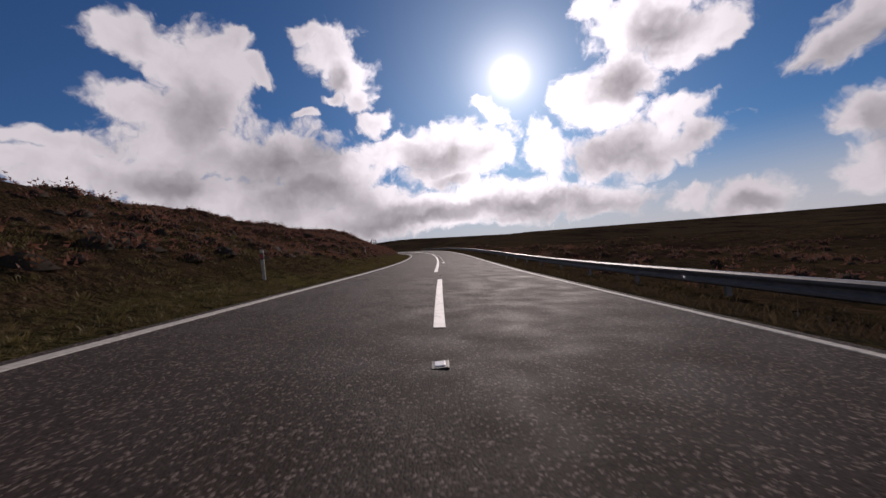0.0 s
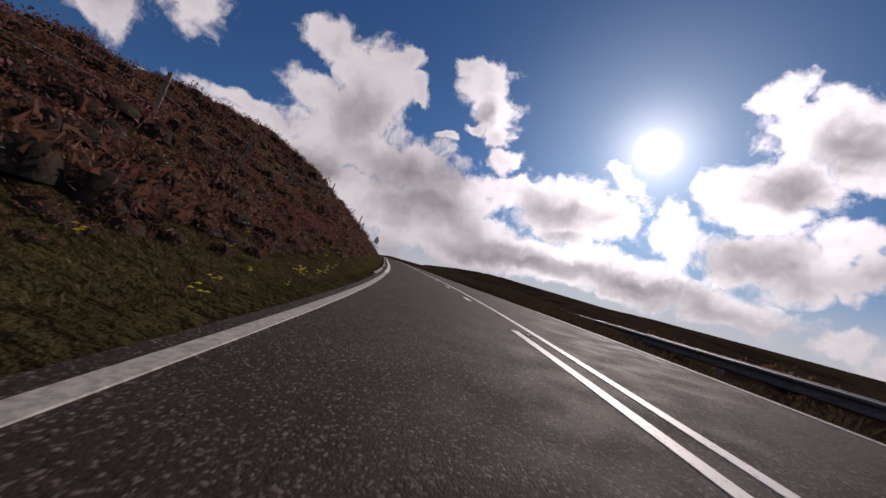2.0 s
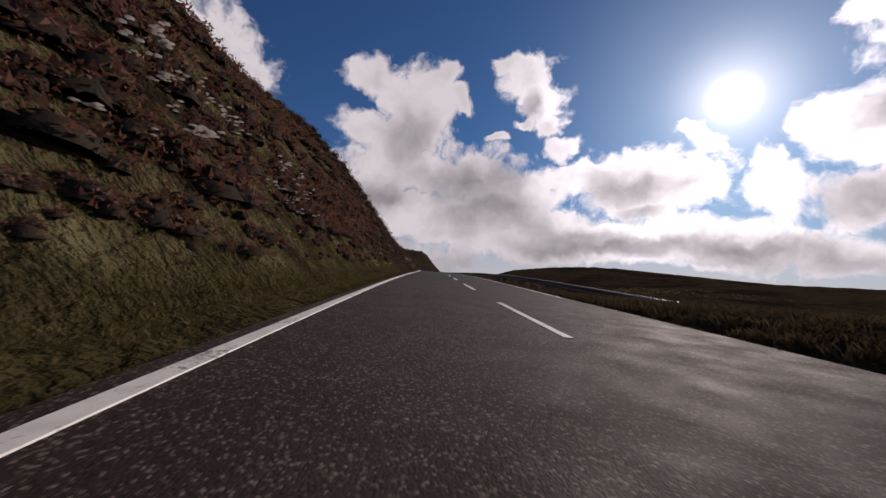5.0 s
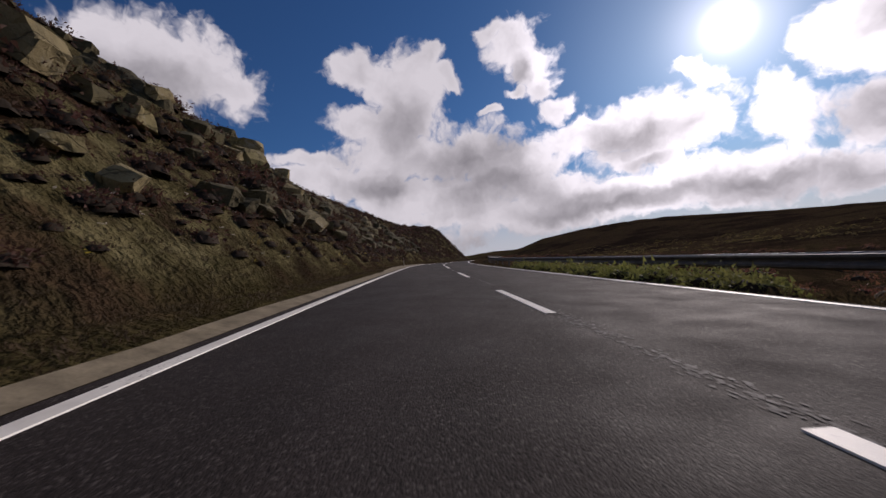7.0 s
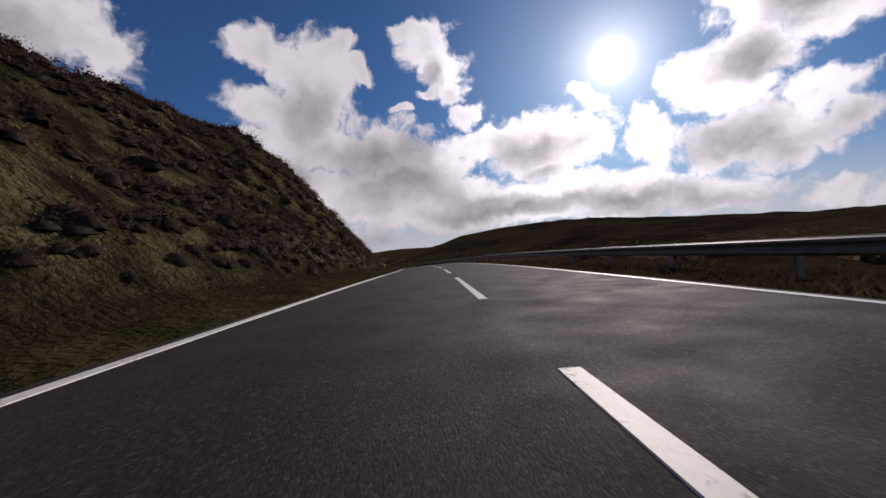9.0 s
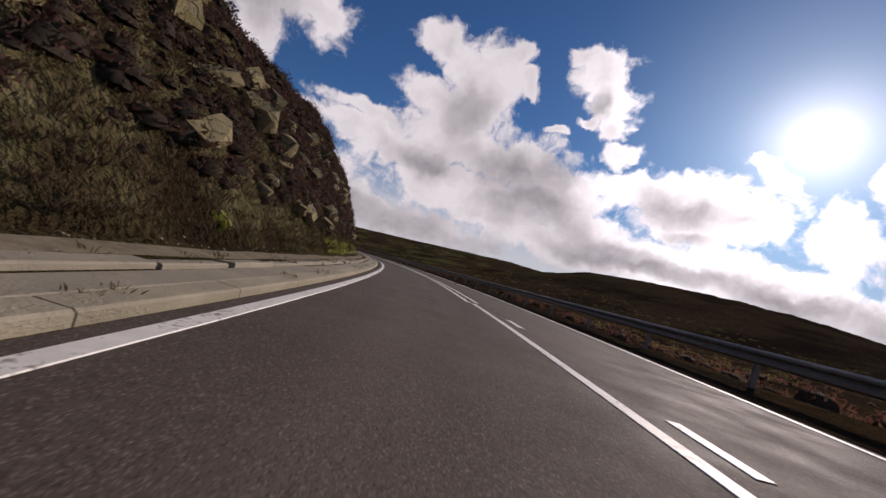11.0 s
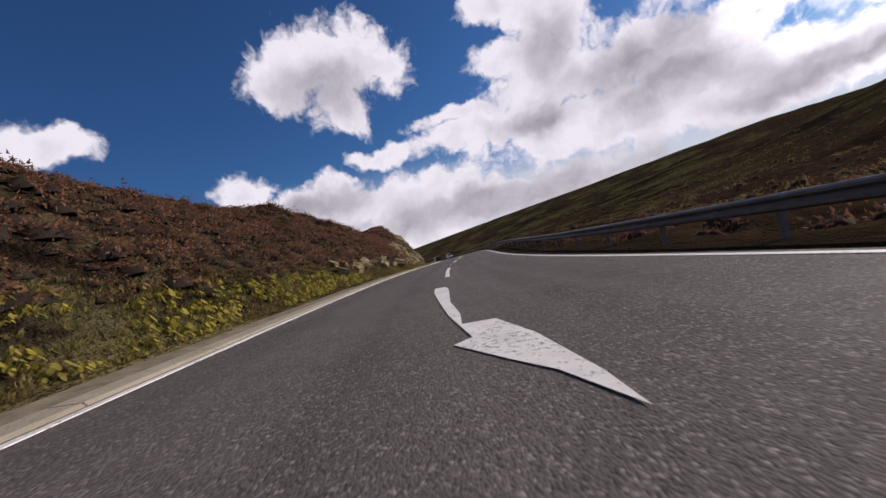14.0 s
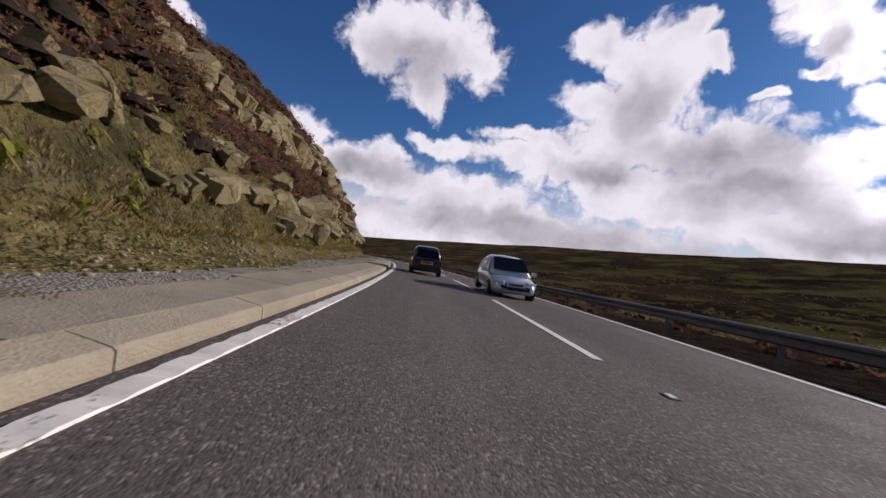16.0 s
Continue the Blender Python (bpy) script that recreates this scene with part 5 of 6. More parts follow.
def ledges(s0, s1, u0, u1, n, seed, size=(0.5, 1.5), dip=0.10):
    """Rocks along tilted ledges between two heights of the bank."""
    r = random.Random(seed)
    out = []
    for i in range(n):
        s_ = s0 + (s1 - s0) * (i + r.random()) / n
        foot = -(W_L + 0.35 + float(knots(s_, VERGE)))
        crest = -float(np.interp(s_, [c[0] for c in CREST], [c[1] for c in CREST]))
        u = (r.randrange(6) / 6 + s_ * dip / 6 + r.uniform(-0.03, 0.03)) % 1.0
        u_ = u0 + (u1 - u0) * u
        if s_ < 345 and noise.noise((s_ * 0.2, u_ * 3.0, 4.0)) < -0.1:
            continue
        if s_ > 390 and s_ < 545 and rocky(s_, u_) < 0.4 or s_ > 568 and rocky(s_, u_) < 0.4:
            continue
        big = r.random()
        out.append((s_, foot + (crest - foot) * (u0 + (u1 - u0) * u), size[0] + (size[1] - size[0]) * big * big, r.uniform(0.12, 0.26)))
    return out


def block_band(s0, s1, u0, u1, n, seed, size, rows):
    """Split blocks lying in rows along a bedded band of the bank."""
    r = random.Random(seed)
    out = []
    for i in range(n):
        s_ = s0 + (s1 - s0) * (i + r.random()) / n
        if noise.noise((s_ * 0.35, seed * 1.7, 2.0)) < -0.22:
            continue
        u = u0 + (u1 - u0) * ((r.randrange(rows) + r.uniform(0.2, 0.8)) / rows) + 0.03 * noise.noise((s_ * 0.2, 4.0, seed))
        out.append((s_, float(bank_off(s_, u)), size[0] + (size[1] - size[0]) * r.random() ** 1.6, r.uniform(0.05, 0.2)))
    return out


rock_face("weathered gritstone ledges breaking through heather", ledges(246, 335, 0.22, 0.75, 150, 1, (0.3, 0.8)) + [(256.5, -5.2, 1.2, 0.1), (257.6, -5.3, 1.1, 0.1), (258.6, -5.5, 1.0, 0.1)], 8)
rock_face("mossy olive-brown rock face of the road cutting", ledges(396, 512, 0.06, 0.80, 280, 2, (0.3, 0.9)), 14)
rock_face("blocky sunlit gritstone face with split joints", ledges(567, 612, 0.03, 0.70, 220, 3, (0.3, 0.8)), 22)
rock_face("far gritstone ledges of the road cutting", ledges(612, 690, 0.10, 0.82, 200, 6, (0.5, 1.3)), 22)
rock_face("stacked split gritstone blocks along the upper ledge", block_band(572, 642, 0.36, 0.60, 190, 31, (0.35, 0.95), 3), 10, ROCKS)
rock_face("low broken gritstone blocks above the gravel", block_band(568, 640, 0.03, 0.20, 130, 32, (0.25, 0.8), 2), 10, ROCKS)
rock_face("pale angular blocks among dark heather", block_band(397, 452, 0.08, 0.62, 120, 33, (0.25, 0.75), 5), 16, ROCKS)
rock_face("olive angular blocks of the cutting", block_band(452, 512, 0.08, 0.46, 75, 34, (0.25, 0.62), 4), 16, ROCKS)
rock_face("dark blocky scree in the heather bank", block_band(272, 330, 0.10, 0.42, 190, 35, (0.3, 0.85), 4), 8)
rock_face("large pale mossy boulders fallen below the cutting", [(403.0, -4.95, 1.05, 0.1), (404.7, -5.2, 1.05, 0.1), (409, -5.6, 0.7, 0.1), (412, -5.2, 0.7, 0.1), (413.2, -5.3, 0.85, 0.1), (405, -6.9, 0.7, 0.1), (402, -6.2, 0.8, 0.2), (477, -5.25, 0.95, 0.5), (478.4, -5.1, 0.6, 0.1), (483, -5.5, 0.75, 0.1), (484.2, -5.8, 0.7, 0.1), (485.6, -6.3, 0.85, 0.1)], 10, ROCKS)
rock_face("pale gritstone outcrop among heather", [(284, -9.6, 1.2, 0.1), (282.6, -9.0, 1.0, 0.1), (281.2, -8.3, 1.0, 0.1), (282, -7.0, 0.8, 0.1), (286, -8.8, 0.8, 0.1), (272, -8.3, 1.0, 0.1), (270, -6.0, 0.5, 0.1), (270.6, -5.6, 0.5, 0.1), (269.4, -6.5, 0.5, 0.1)], 8, ROCKS)
rock_face("lichen-grey boulders standing in verge grass", ledges(546, 566, 0.05, 0.13, 26, 4, (0.4, 0.7)), 5)


# ---- vegetation ----
def scatter(name, template, places, sizes, mat, seed, label, category, tilt=14.0, stretch=(0.8, 1.25), core=0):
    """Many copies of small template meshes joined into one mesh of kind stuff."""
    rg = np.random.RandomState(seed)
    V, F, M, base = [], [], [], 0
    pick = rg.randint(0, len(template), len(places))
    for t, (tv, tf) in enumerate(template):
        idx = np.where(pick == t)[0]
        if not len(idx):
            continue
        n, k_ = len(idx), len(tv)
        a = rg.uniform(0, 2 * np.pi, n)
        tx, ty = np.radians(rg.normal(0, tilt, n)), np.radians(rg.normal(0, tilt, n))
        sz = sizes[idx]
        hz = sz * rg.uniform(*stretch, n)
        c, s_ = np.cos(a)[:, None], np.sin(a)[:, None]
        x = (tv[None, :, 0] * c - tv[None, :, 1] * s_) * sz[:, None]
        y = (tv[None, :, 0] * s_ + tv[None, :, 1] * c) * sz[:, None]
        z = tv[None, :, 2] * hz[:, None]
        P = np.stack([x + z * np.sin(tx)[:, None], y + z * np.sin(ty)[:, None], z], -1) + places[idx][:, None, :]
        V.append(P.reshape(-1, 3))
        F.append((tf[None] + (np.arange(n) * k_)[:, None, None] + base).reshape(-1, 3))
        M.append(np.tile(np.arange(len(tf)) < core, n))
        base += n * k_
    V, F = np.concatenate(V), np.concatenate(F)
    me = bpy.data.meshes.new(name)
    me.vertices.add(len(V))
    me.vertices.foreach_set("co", V.astype(np.float32).ravel())
    me.loops.add(F.size)
    me.loops.foreach_set("vertex_index", F.astype(np.int32).ravel())
    me.polygons.add(len(F))
    me.polygons.foreach_set("loop_start", np.arange(0, F.size, 3, dtype=np.int32))
    me.materials.append(mat)
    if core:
        me.materials.append(SHADED_STEMS)
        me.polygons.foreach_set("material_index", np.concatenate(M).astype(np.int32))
    me.update(calc_edges=True)
    return tagged(new(name, me), label, category, kind="stuff")


def tuft(seed, blades=16, spread=1.3, lean=0.7, width=0.022):
    r = np.random.RandomState(seed)
    v, f = [], []
    for i in range(blades):
        a, l = r.uniform(0, 6.28), r.uniform(0.5, 1.0)
        b_ = np.array([np.cos(a), np.sin(a), 0]) * r.uniform(0, spread)
        d = np.array([np.cos(a), np.sin(a), 0]) * lean * r.uniform(0.3, 1) * l
        w = np.array([-np.sin(a), np.cos(a), 0]) * width * r.uniform(0.7, 1.6)
        n = len(v)
        v += [b_ - w, b_ + w, b_ + d * 0.4 + [0, 0, l * 0.65], b_ + d + [0, 0, l * 0.92]]
        f += [(n, n + 1, n + 2), (n + 1, n + 3, n + 2)]
    return np.array(v), np.array(f)


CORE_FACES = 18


def shrub(seed, leaves=92, leaf=0.125):
    """A low uneven dome of small leafy sprigs round a core of stems darkened as inner shade (its first faces)."""
    r = np.random.RandomState(seed)
    v, f = [], []
    lob = lambda a: 1 + 0.25 * np.sin(3 * a + seed) + 0.14 * np.sin(5 * a + 2 * seed)
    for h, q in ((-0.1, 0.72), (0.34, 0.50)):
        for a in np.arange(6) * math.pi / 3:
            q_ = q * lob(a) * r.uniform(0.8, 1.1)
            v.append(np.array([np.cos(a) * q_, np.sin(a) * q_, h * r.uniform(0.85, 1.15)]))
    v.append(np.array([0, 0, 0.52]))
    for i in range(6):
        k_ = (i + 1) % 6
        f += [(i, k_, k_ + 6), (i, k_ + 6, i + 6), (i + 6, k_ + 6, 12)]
    for i in range(leaves):
        a, e = r.uniform(0, 6.28), np.arcsin(r.uniform(0.0, 1.0))
        rad = r.uniform(0.62, 1.04) * lob(a)
        c = np.array([np.cos(a) * np.cos(e), np.sin(a) * np.cos(e), np.sin(e) * 0.78]) * rad
        n_ = len(v)
        d1 = r.normal(0, 1, 3)
        d1 += c * 1.3
        d1 /= np.linalg.norm(d1)
        d2 = np.cross(d1, r.normal(0, 1, 3))
        d2 /= np.linalg.norm(d2) + 1e-6
        L = leaf * r.uniform(0.6, 1.6)
        v += [c - d2 * L * 0.42, c + d2 * L * 0.42, c + d1 * L * 1.5]
        f += [(n_, n_ + 1, n_ + 2)]
    return np.array(v), np.array(f)


def broad_plant(seed, leaves=9):
    r = np.random.RandomState(seed)
    v, f = [], []
    for i in range(leaves):
        a, h = r.uniform(0, 6.28), r.uniform(0.35, 1.0)
        c = np.array([np.cos(a), np.sin(a), 0]) * r.uniform(0.1, 0.75) + [0, 0, h]
        out_ = np.array([np.cos(a), np.sin(a), -1.0 + r.uniform(-0.4, 0.4)])
        side = np.array([-np.sin(a), np.cos(a), r.uniform(-0.3, 0.3)])
        L, Wd = r.uniform(0.28, 0.5), r.uniform(0.24, 0.42)
        n = len(v)
        v += [c - out_ * L * 0.5, c + side * Wd * 0.5 - out_ * L * 0.2, c + side * Wd * 0.4 + out_ * L * 0.3, c + out_ * L * 0.6 - [0, 0, 0.05], c - side * Wd * 0.4 + out_ * L * 0.3, c - side * Wd * 0.5 - out_ * L * 0.2]
        f += [(n, n + 1, n + 2), (n, n + 2, n + 3), (n, n + 3, n + 4), (n, n + 4, n + 5)]
    return np.array(v), np.array(f)


def flower(seed):
    r = np.random.RandomState(seed)
    v, f = [], []
    for i in range(4):
        c = np.array([r.uniform(-0.3, 0.3), r.uniform(-0.3, 0.3), r.uniform(0.7, 1.0)])
        n = len(v)
        R_ = 0.12
        v += [c + [0, 0, R_ * 0.4]] + [c + [R_ * np.cos(t), R_ * np.sin(t), 0] for t in np.arange(5) * 1.2566]
        f += [(n, n + 1 + q, n + 1 + (q + 1) % 5) for q in range(5)]
    return np.array(v), np.array(f)


def stone(seed):
    """A small angular stone."""
    bm = bmesh.new()
    bmesh.ops.create_icosphere(bm, subdivisions=1, radius=1.0)
    r = np.random.RandomState(seed)
    sc = r.uniform(0.55, 1.15, 3)
    v = np.array([q.co[:] for q in bm.verts]) * sc * r.uniform(0.7, 1.15, (len(bm.verts), 1))
    v[:, 2] = v[:, 2] * 0.7 + 0.25
    f = np.array([[q.index for q in t.verts] for t in bm.faces])
    bm.free()
    return v, f


STONES = [stone(i) for i in range(8)]
TUFTS = [tuft(i) for i in range(8)]
SHRUBS = [shrub(i) for i in range(8)]
PLANTS = [broad_plant(i) for i in range(6)]
FLOWERS = [flower(i) for i in range(5)]
gr = np.random.RandomState(4)


def field_of(n, s0, s1, near, far, power=1.0):
    """Random spots on the ground between two distances beyond the left (negative) or right edge line."""
    s_ = gr.uniform(s0, s1, n)
    t = gr.uniform(0, 1, n) ** power
    return s_, near + (far - near) * t


def keep(s_, o_, scale, level, seed):
    """Leaves spots in patches."""
    f_ = np.array([noise.noise((a * scale, b_ * scale * 1.6, seed)) for a, b_ in zip(s_, o_)])
    m = f_ > level
    return s_[m], o_[m]


def left_foot(s_):
    return -(W_L + 0.35 + knots(s_, VERGE))


def bank_spots(n, s0, s1, u0, u1, power=1.0):
    s_ = gr.uniform(s0, s1, n)
    foot = left_foot(s_)
    crest = -np.interp(s_, [c[0] for c in CREST], [c[1] for c in CREST])
    t = u0 + (u1 - u0) * gr.uniform(0, 1, n) ** power
    return s_, foot + (crest - foot) * t


def off_rock(spots_, level=0.45, some=0.12):
    s_, o_ = spots_
    foot, crest = bank_off(s_, 0.0), bank_off(s_, 1.0)
    k_ = (rocky(s_, (o_ - foot) / (crest - foot)) < level) | (gr.uniform(0, 1, len(s_)) < some)
    return s_[k_], o_[k_]


def grow(name, template, spots_, lo, hi, mat, seed, label, category, sink=0.05, **kw):
    s_, o_ = spots_
    sz = gr.uniform(lo, hi, len(s_))
    p = ground_at(s_, o_)
    p[:, 2] -= sink * sz
    return scatter(name, template, p, sz, mat, seed, label, category, **kw)


def clump_sizes(n, lo, hi):
    """Many small clumps, few large ones."""
    return lo + (hi - lo) * gr.uniform(0, 1, n) ** 2.2


def heath(spots_, lo, hi, mat, seed, label):
    s_, o_ = spots_
    sz = clump_sizes(len(s_), lo, hi)
    p = ground_at(s_, o_)
    p[:, 2] -= 0.12 * sz
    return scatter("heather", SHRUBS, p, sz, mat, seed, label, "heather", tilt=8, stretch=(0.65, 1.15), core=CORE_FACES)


heath(bank_spots(3200, 40, 215, 0.03, 0.24), 0.12, 0.38, HEATHER, 33, "low red-brown heather at the edge of the verge grass")
heath(bank_spots(8600, 40, 215, 0.09, 1.15), 0.20, 0.66, HEATHER, 1, "red-brown heather covering the steep bank")
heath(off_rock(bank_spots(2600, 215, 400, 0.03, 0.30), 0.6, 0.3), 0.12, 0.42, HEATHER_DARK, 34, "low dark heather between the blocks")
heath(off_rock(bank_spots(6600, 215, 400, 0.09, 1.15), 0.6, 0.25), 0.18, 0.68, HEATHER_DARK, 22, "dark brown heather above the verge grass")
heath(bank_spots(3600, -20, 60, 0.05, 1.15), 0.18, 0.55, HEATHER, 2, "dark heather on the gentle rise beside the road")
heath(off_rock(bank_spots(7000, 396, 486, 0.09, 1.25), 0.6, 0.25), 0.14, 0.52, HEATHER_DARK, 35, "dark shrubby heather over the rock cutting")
heath(off_rock(bank_spots(2300, 484, 514, 0.25, 1.25), 0.6, 0.15), 0.14, 0.52, HEATHER, 3, "brown heather hanging over the rock cutting")
# from here the banks take the heather copy lightened for sun
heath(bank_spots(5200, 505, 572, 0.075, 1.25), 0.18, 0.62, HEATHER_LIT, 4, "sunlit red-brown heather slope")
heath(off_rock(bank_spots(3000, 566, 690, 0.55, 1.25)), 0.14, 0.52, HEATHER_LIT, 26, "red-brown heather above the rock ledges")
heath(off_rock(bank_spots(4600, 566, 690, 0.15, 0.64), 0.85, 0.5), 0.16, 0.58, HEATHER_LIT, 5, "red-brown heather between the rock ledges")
grow("moor_grass", TUFTS, bank_spots(13000, 30, 215, -0.05, 0.062, 1.0), 0.03, 0.085, GRASS, 6, "rough olive grass at the foot of the bank", "grass")
grow("moor_grass", TUFTS, bank_spots(13000, 215, 400, -0.05, 0.07, 1.0), 0.03, 0.09, GRASS_BROWN, 23, "dull brown-green grass below the heather", "grass")
grow("moor_grass", TUFTS, bank_spots(9000, -30, 50, -0.06, 0.16, 1.2), 0.04, 0.11, GRASS, 7, "low olive verge grass", "grass")
grow("moor_grass", TUFTS, off_rock(bank_spots(8000, 395, 482, 0.0, 0.36, 1.3)), 0.07, 0.17, GRASS_BROWN, 8, "olive grass growing among the rocks", "grass")
grow("dry_grass", TUFTS, off_rock(bank_spots(6500, 480, 516, -0.03, 0.34, 1.0), 0.6, 0.5), 0.05, 0.15, GRASS_OLIVE, 31, "olive-yellow grass on the sandy rock slope", "grass")
grow("dry_grass", TUFTS, bank_spots(4200, 512, 566, -0.02, 0.12, 1.1), 0.05, 0.14, GRASS_OLIVE, 32, "yellow-green verge grass below the heather", "grass")
grow("dry_grass", TUFTS, off_rock(bank_spots(12500, 566, 690, -0.02, 0.42, 1.6)), 0.06, 0.17, GRASS_DRY, 9, "dry straw-coloured grass below the rocks", "grass")
grow("dry_grass", TUFTS, keep(*bank_spots(4000, 40, 400, 0.05, 0.8), 0.22, 0.2, 8.0), 0.08, 0.2, GRASS_DRY, 10, "patches of bleached grass on the bank", "grass")
grow("leafy_plants", PLANTS, keep(*bank_spots(1500, 422, 482, -0.02, 0.036, 1.0), 0.35, -0.10, 3.0), 0.09, 0.20, LEAF, 11, "bright green broad-leaved plants above the concrete", "plants", tilt=6)
grow("leafy_plants", PLANTS, keep(*bank_spots(1700, 506, 548, -0.02, 0.085, 1.2), 0.5, -0.1, 2.0), 0.08, 0.20, LEAF_YELLOW, 12, "yellow-green low plants beside the kerb", "plants", tilt=6)
grow("leafy_plants", PLANTS, bank_spots(120, 566, 612, 0.0, 0.12, 1.5), 0.15, 0.3, LEAF, 13, "small green weeds below the rock face", "plants", tilt=6)
grow("yellow_flowers", FLOWERS, bank_spots(110, 60, 300, 0.0, 0.06), 0.12, 0.24, FLOWER_Y, 14, "yellow ragwort flowers in the verge grass", "flowers")
grow("yellow_flowers", FLOWERS, (gr.uniform(77.8, 83.0, 13), gr.uniform(-3.35, -3.0, 13)), 0.14, 0.26, FLOWER_Y, 25, "a cluster of yellow ragwort heads by the road", "flowers")
grow("white_flowers", FLOWERS, bank_spots(1100, 50, 310, 0.03, 0.30, 1.0), 0.09, 0.20, FLOWER_W, 15, "small white flower heads in the grass", "flowers")
grow("white_flowers", FLOWERS, keep(*bank_spots(620, 150, 200, 0.07, 0.36, 1.0), 0.4, 0.0, 5.0), 0.30, 0.62, FLOWER_W, 37, "pale fluffy seed heads standing in the heather", "flowers", sink=-0.25)
grow("white_flowers", FLOWERS, bank_spots(420, 486, 514, 0.03, 0.42), 0.1, 0.22, FLOWER_W, 24, "pale seed heads dotted over the rock face", "flowers")
grow("verge_grass", TUFTS, field_of(11000, -30, 380, W_R + 0.45, W_R + 3.4, 1.2), 0.07, 0.18, GRASS_BROWN, 16, "dark olive grass along the outer verge", "grass")
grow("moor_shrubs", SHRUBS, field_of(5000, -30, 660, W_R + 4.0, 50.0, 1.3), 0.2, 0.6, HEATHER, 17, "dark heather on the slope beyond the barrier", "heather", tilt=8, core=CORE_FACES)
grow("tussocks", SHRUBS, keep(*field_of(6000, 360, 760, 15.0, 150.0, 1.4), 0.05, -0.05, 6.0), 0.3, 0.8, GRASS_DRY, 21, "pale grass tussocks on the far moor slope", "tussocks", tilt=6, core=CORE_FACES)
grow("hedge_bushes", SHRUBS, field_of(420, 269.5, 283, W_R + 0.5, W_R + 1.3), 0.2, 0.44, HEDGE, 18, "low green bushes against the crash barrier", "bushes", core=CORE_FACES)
grow("rank_grass", TUFTS, field_of(9000, 84, 206, W_R + 0.5, W_R + 3.2), 0.10, 0.22, GRASS_BROWN, 19, "tall rank grass beside the ragged road edge", "grass")


grow("rubble", STONES, field_of(2600, 566, 650, -3.75, -5.6, 0.8), 0.010, 0.055, RUBBLE, 27, "pale broken stones and chippings below the rock face", "rubble", tilt=20)
grow("rubble", STONES, bank_spots(700, 566, 650, 0.0, 0.16, 1.4), 0.012, 0.06, RUBBLE, 28, "broken stones lying on the rocky slope", "rubble", tilt=20)
grow("rubble", STONES, field_of(1200, 396, 514, -3.75, -4.6), 0.008, 0.03, RUBBLE, 29, "small stones and grit behind the concrete apron", "rubble", tilt=20)
grow("rubble", STONES, bank_spots(700, 486, 512, 0.17, 0.32), 0.012, 0.05, RUBBLE, 30, "pale loose stones on the sandy rock slope", "rubble", tilt=20)
grow("joint_weeds", TUFTS, (gr.uniform(226, 330, 900), gr.uniform(-3.45, -2.98, 900)), 0.02, 0.07, GRASS_BROWN, 36, "weeds creeping over the gritty road edge", "weeds", sink=-0.3)
for s0_, s1_, o_, n_, lab_ in ((395, 515, -3.06, 420, "grass growing in the joint behind the kerb"), (566, 690, -3.05, 160, "weeds in the joint behind the kerb")):
    ss_ = gr.uniform(s0_, s1_, n_)
    grow("joint_weeds", TUFTS, (ss_, o_ - (gr.uniform(0, 1, n_) > 0.45) * gr.uniform(0.5, 0.75, n_)), 0.03, 0.085, GRASS, 20, lab_, "weeds", sink=-0.6)


# ---- scuffs and the worn word in the far lane ----
def scuff_material():
    m_ = Mat("pale_scuff")
    return m_.done(m_.mix(m_.ramp(m_.noise(14.0, 6.0, 0.7), 0.4, 0.65), (0.045, 0.040, 0.037), (0.15, 0.138, 0.13)), 0.8, spec=0.3)


SCUFF = scuff_material()


def scuff(s0, s1, off, width, n, seed, label):
    """Scattered pale flecks where the top of the asphalt has worn off."""
    r = np.random.RandomState(seed)
    V, F = [], []
    for i in range(n):
        t = r.uniform()
        s_, o_ = s0 + (s1 - s0) * t, off + r.normal(0, width * (0.4 + 0.6 * t))
        L, w_ = r.uniform(0.008, 0.035), r.uniform(0.004, 0.013)
        k0 = len(V)
        for a in np.arange(6) * math.pi / 3:
            q = r.uniform(0.6, 1.2)
            V.append(spot(s_ + L * math.cos(a) * q, o_ + w_ * math.sin(a) * q, 0.003))
        F.append(list(range(k0, k0 + 6))[::-1])
    ob = mesh_ob("road_scuff", V, F, SCUFF)
    return tagged(ob, label, "road wear", kind="structure")


scuff(265.4, 268.4, 0.05, 0.07, 420, 1, "pale scuffed patch of worn asphalt")
scuff(272.0, 275.0, 0.10, 0.04, 120, 2, "pale scuffed streak of worn asphalt")
scuff(397.6, 402.4, 0.36, 0.025, 330, 3, "pale seam of worn asphalt beside the line")
scuff(398.2, 399.2, -0.14, 0.03, 90, 4, "pale worn asphalt at the line")
for i_ in range(5):
    line_piece(406.4, 408.2, 1.22 + i_ * 0.11, 0.045, centre_marking, "worn_word_bar")


# ---- cars ----
def car_paint(name, col, metal):
    m_ = Mat(name)
    n = m_.noise(1.2, 4.0)
    c = m_.mix(m_.ramp(n, 0.35, 0.7), tuple(v * 0.88 for v in col), col)
    return m_.done(c, 0.28, metal, Coat_Weight=0.6, Coat_Roughness=0.08)


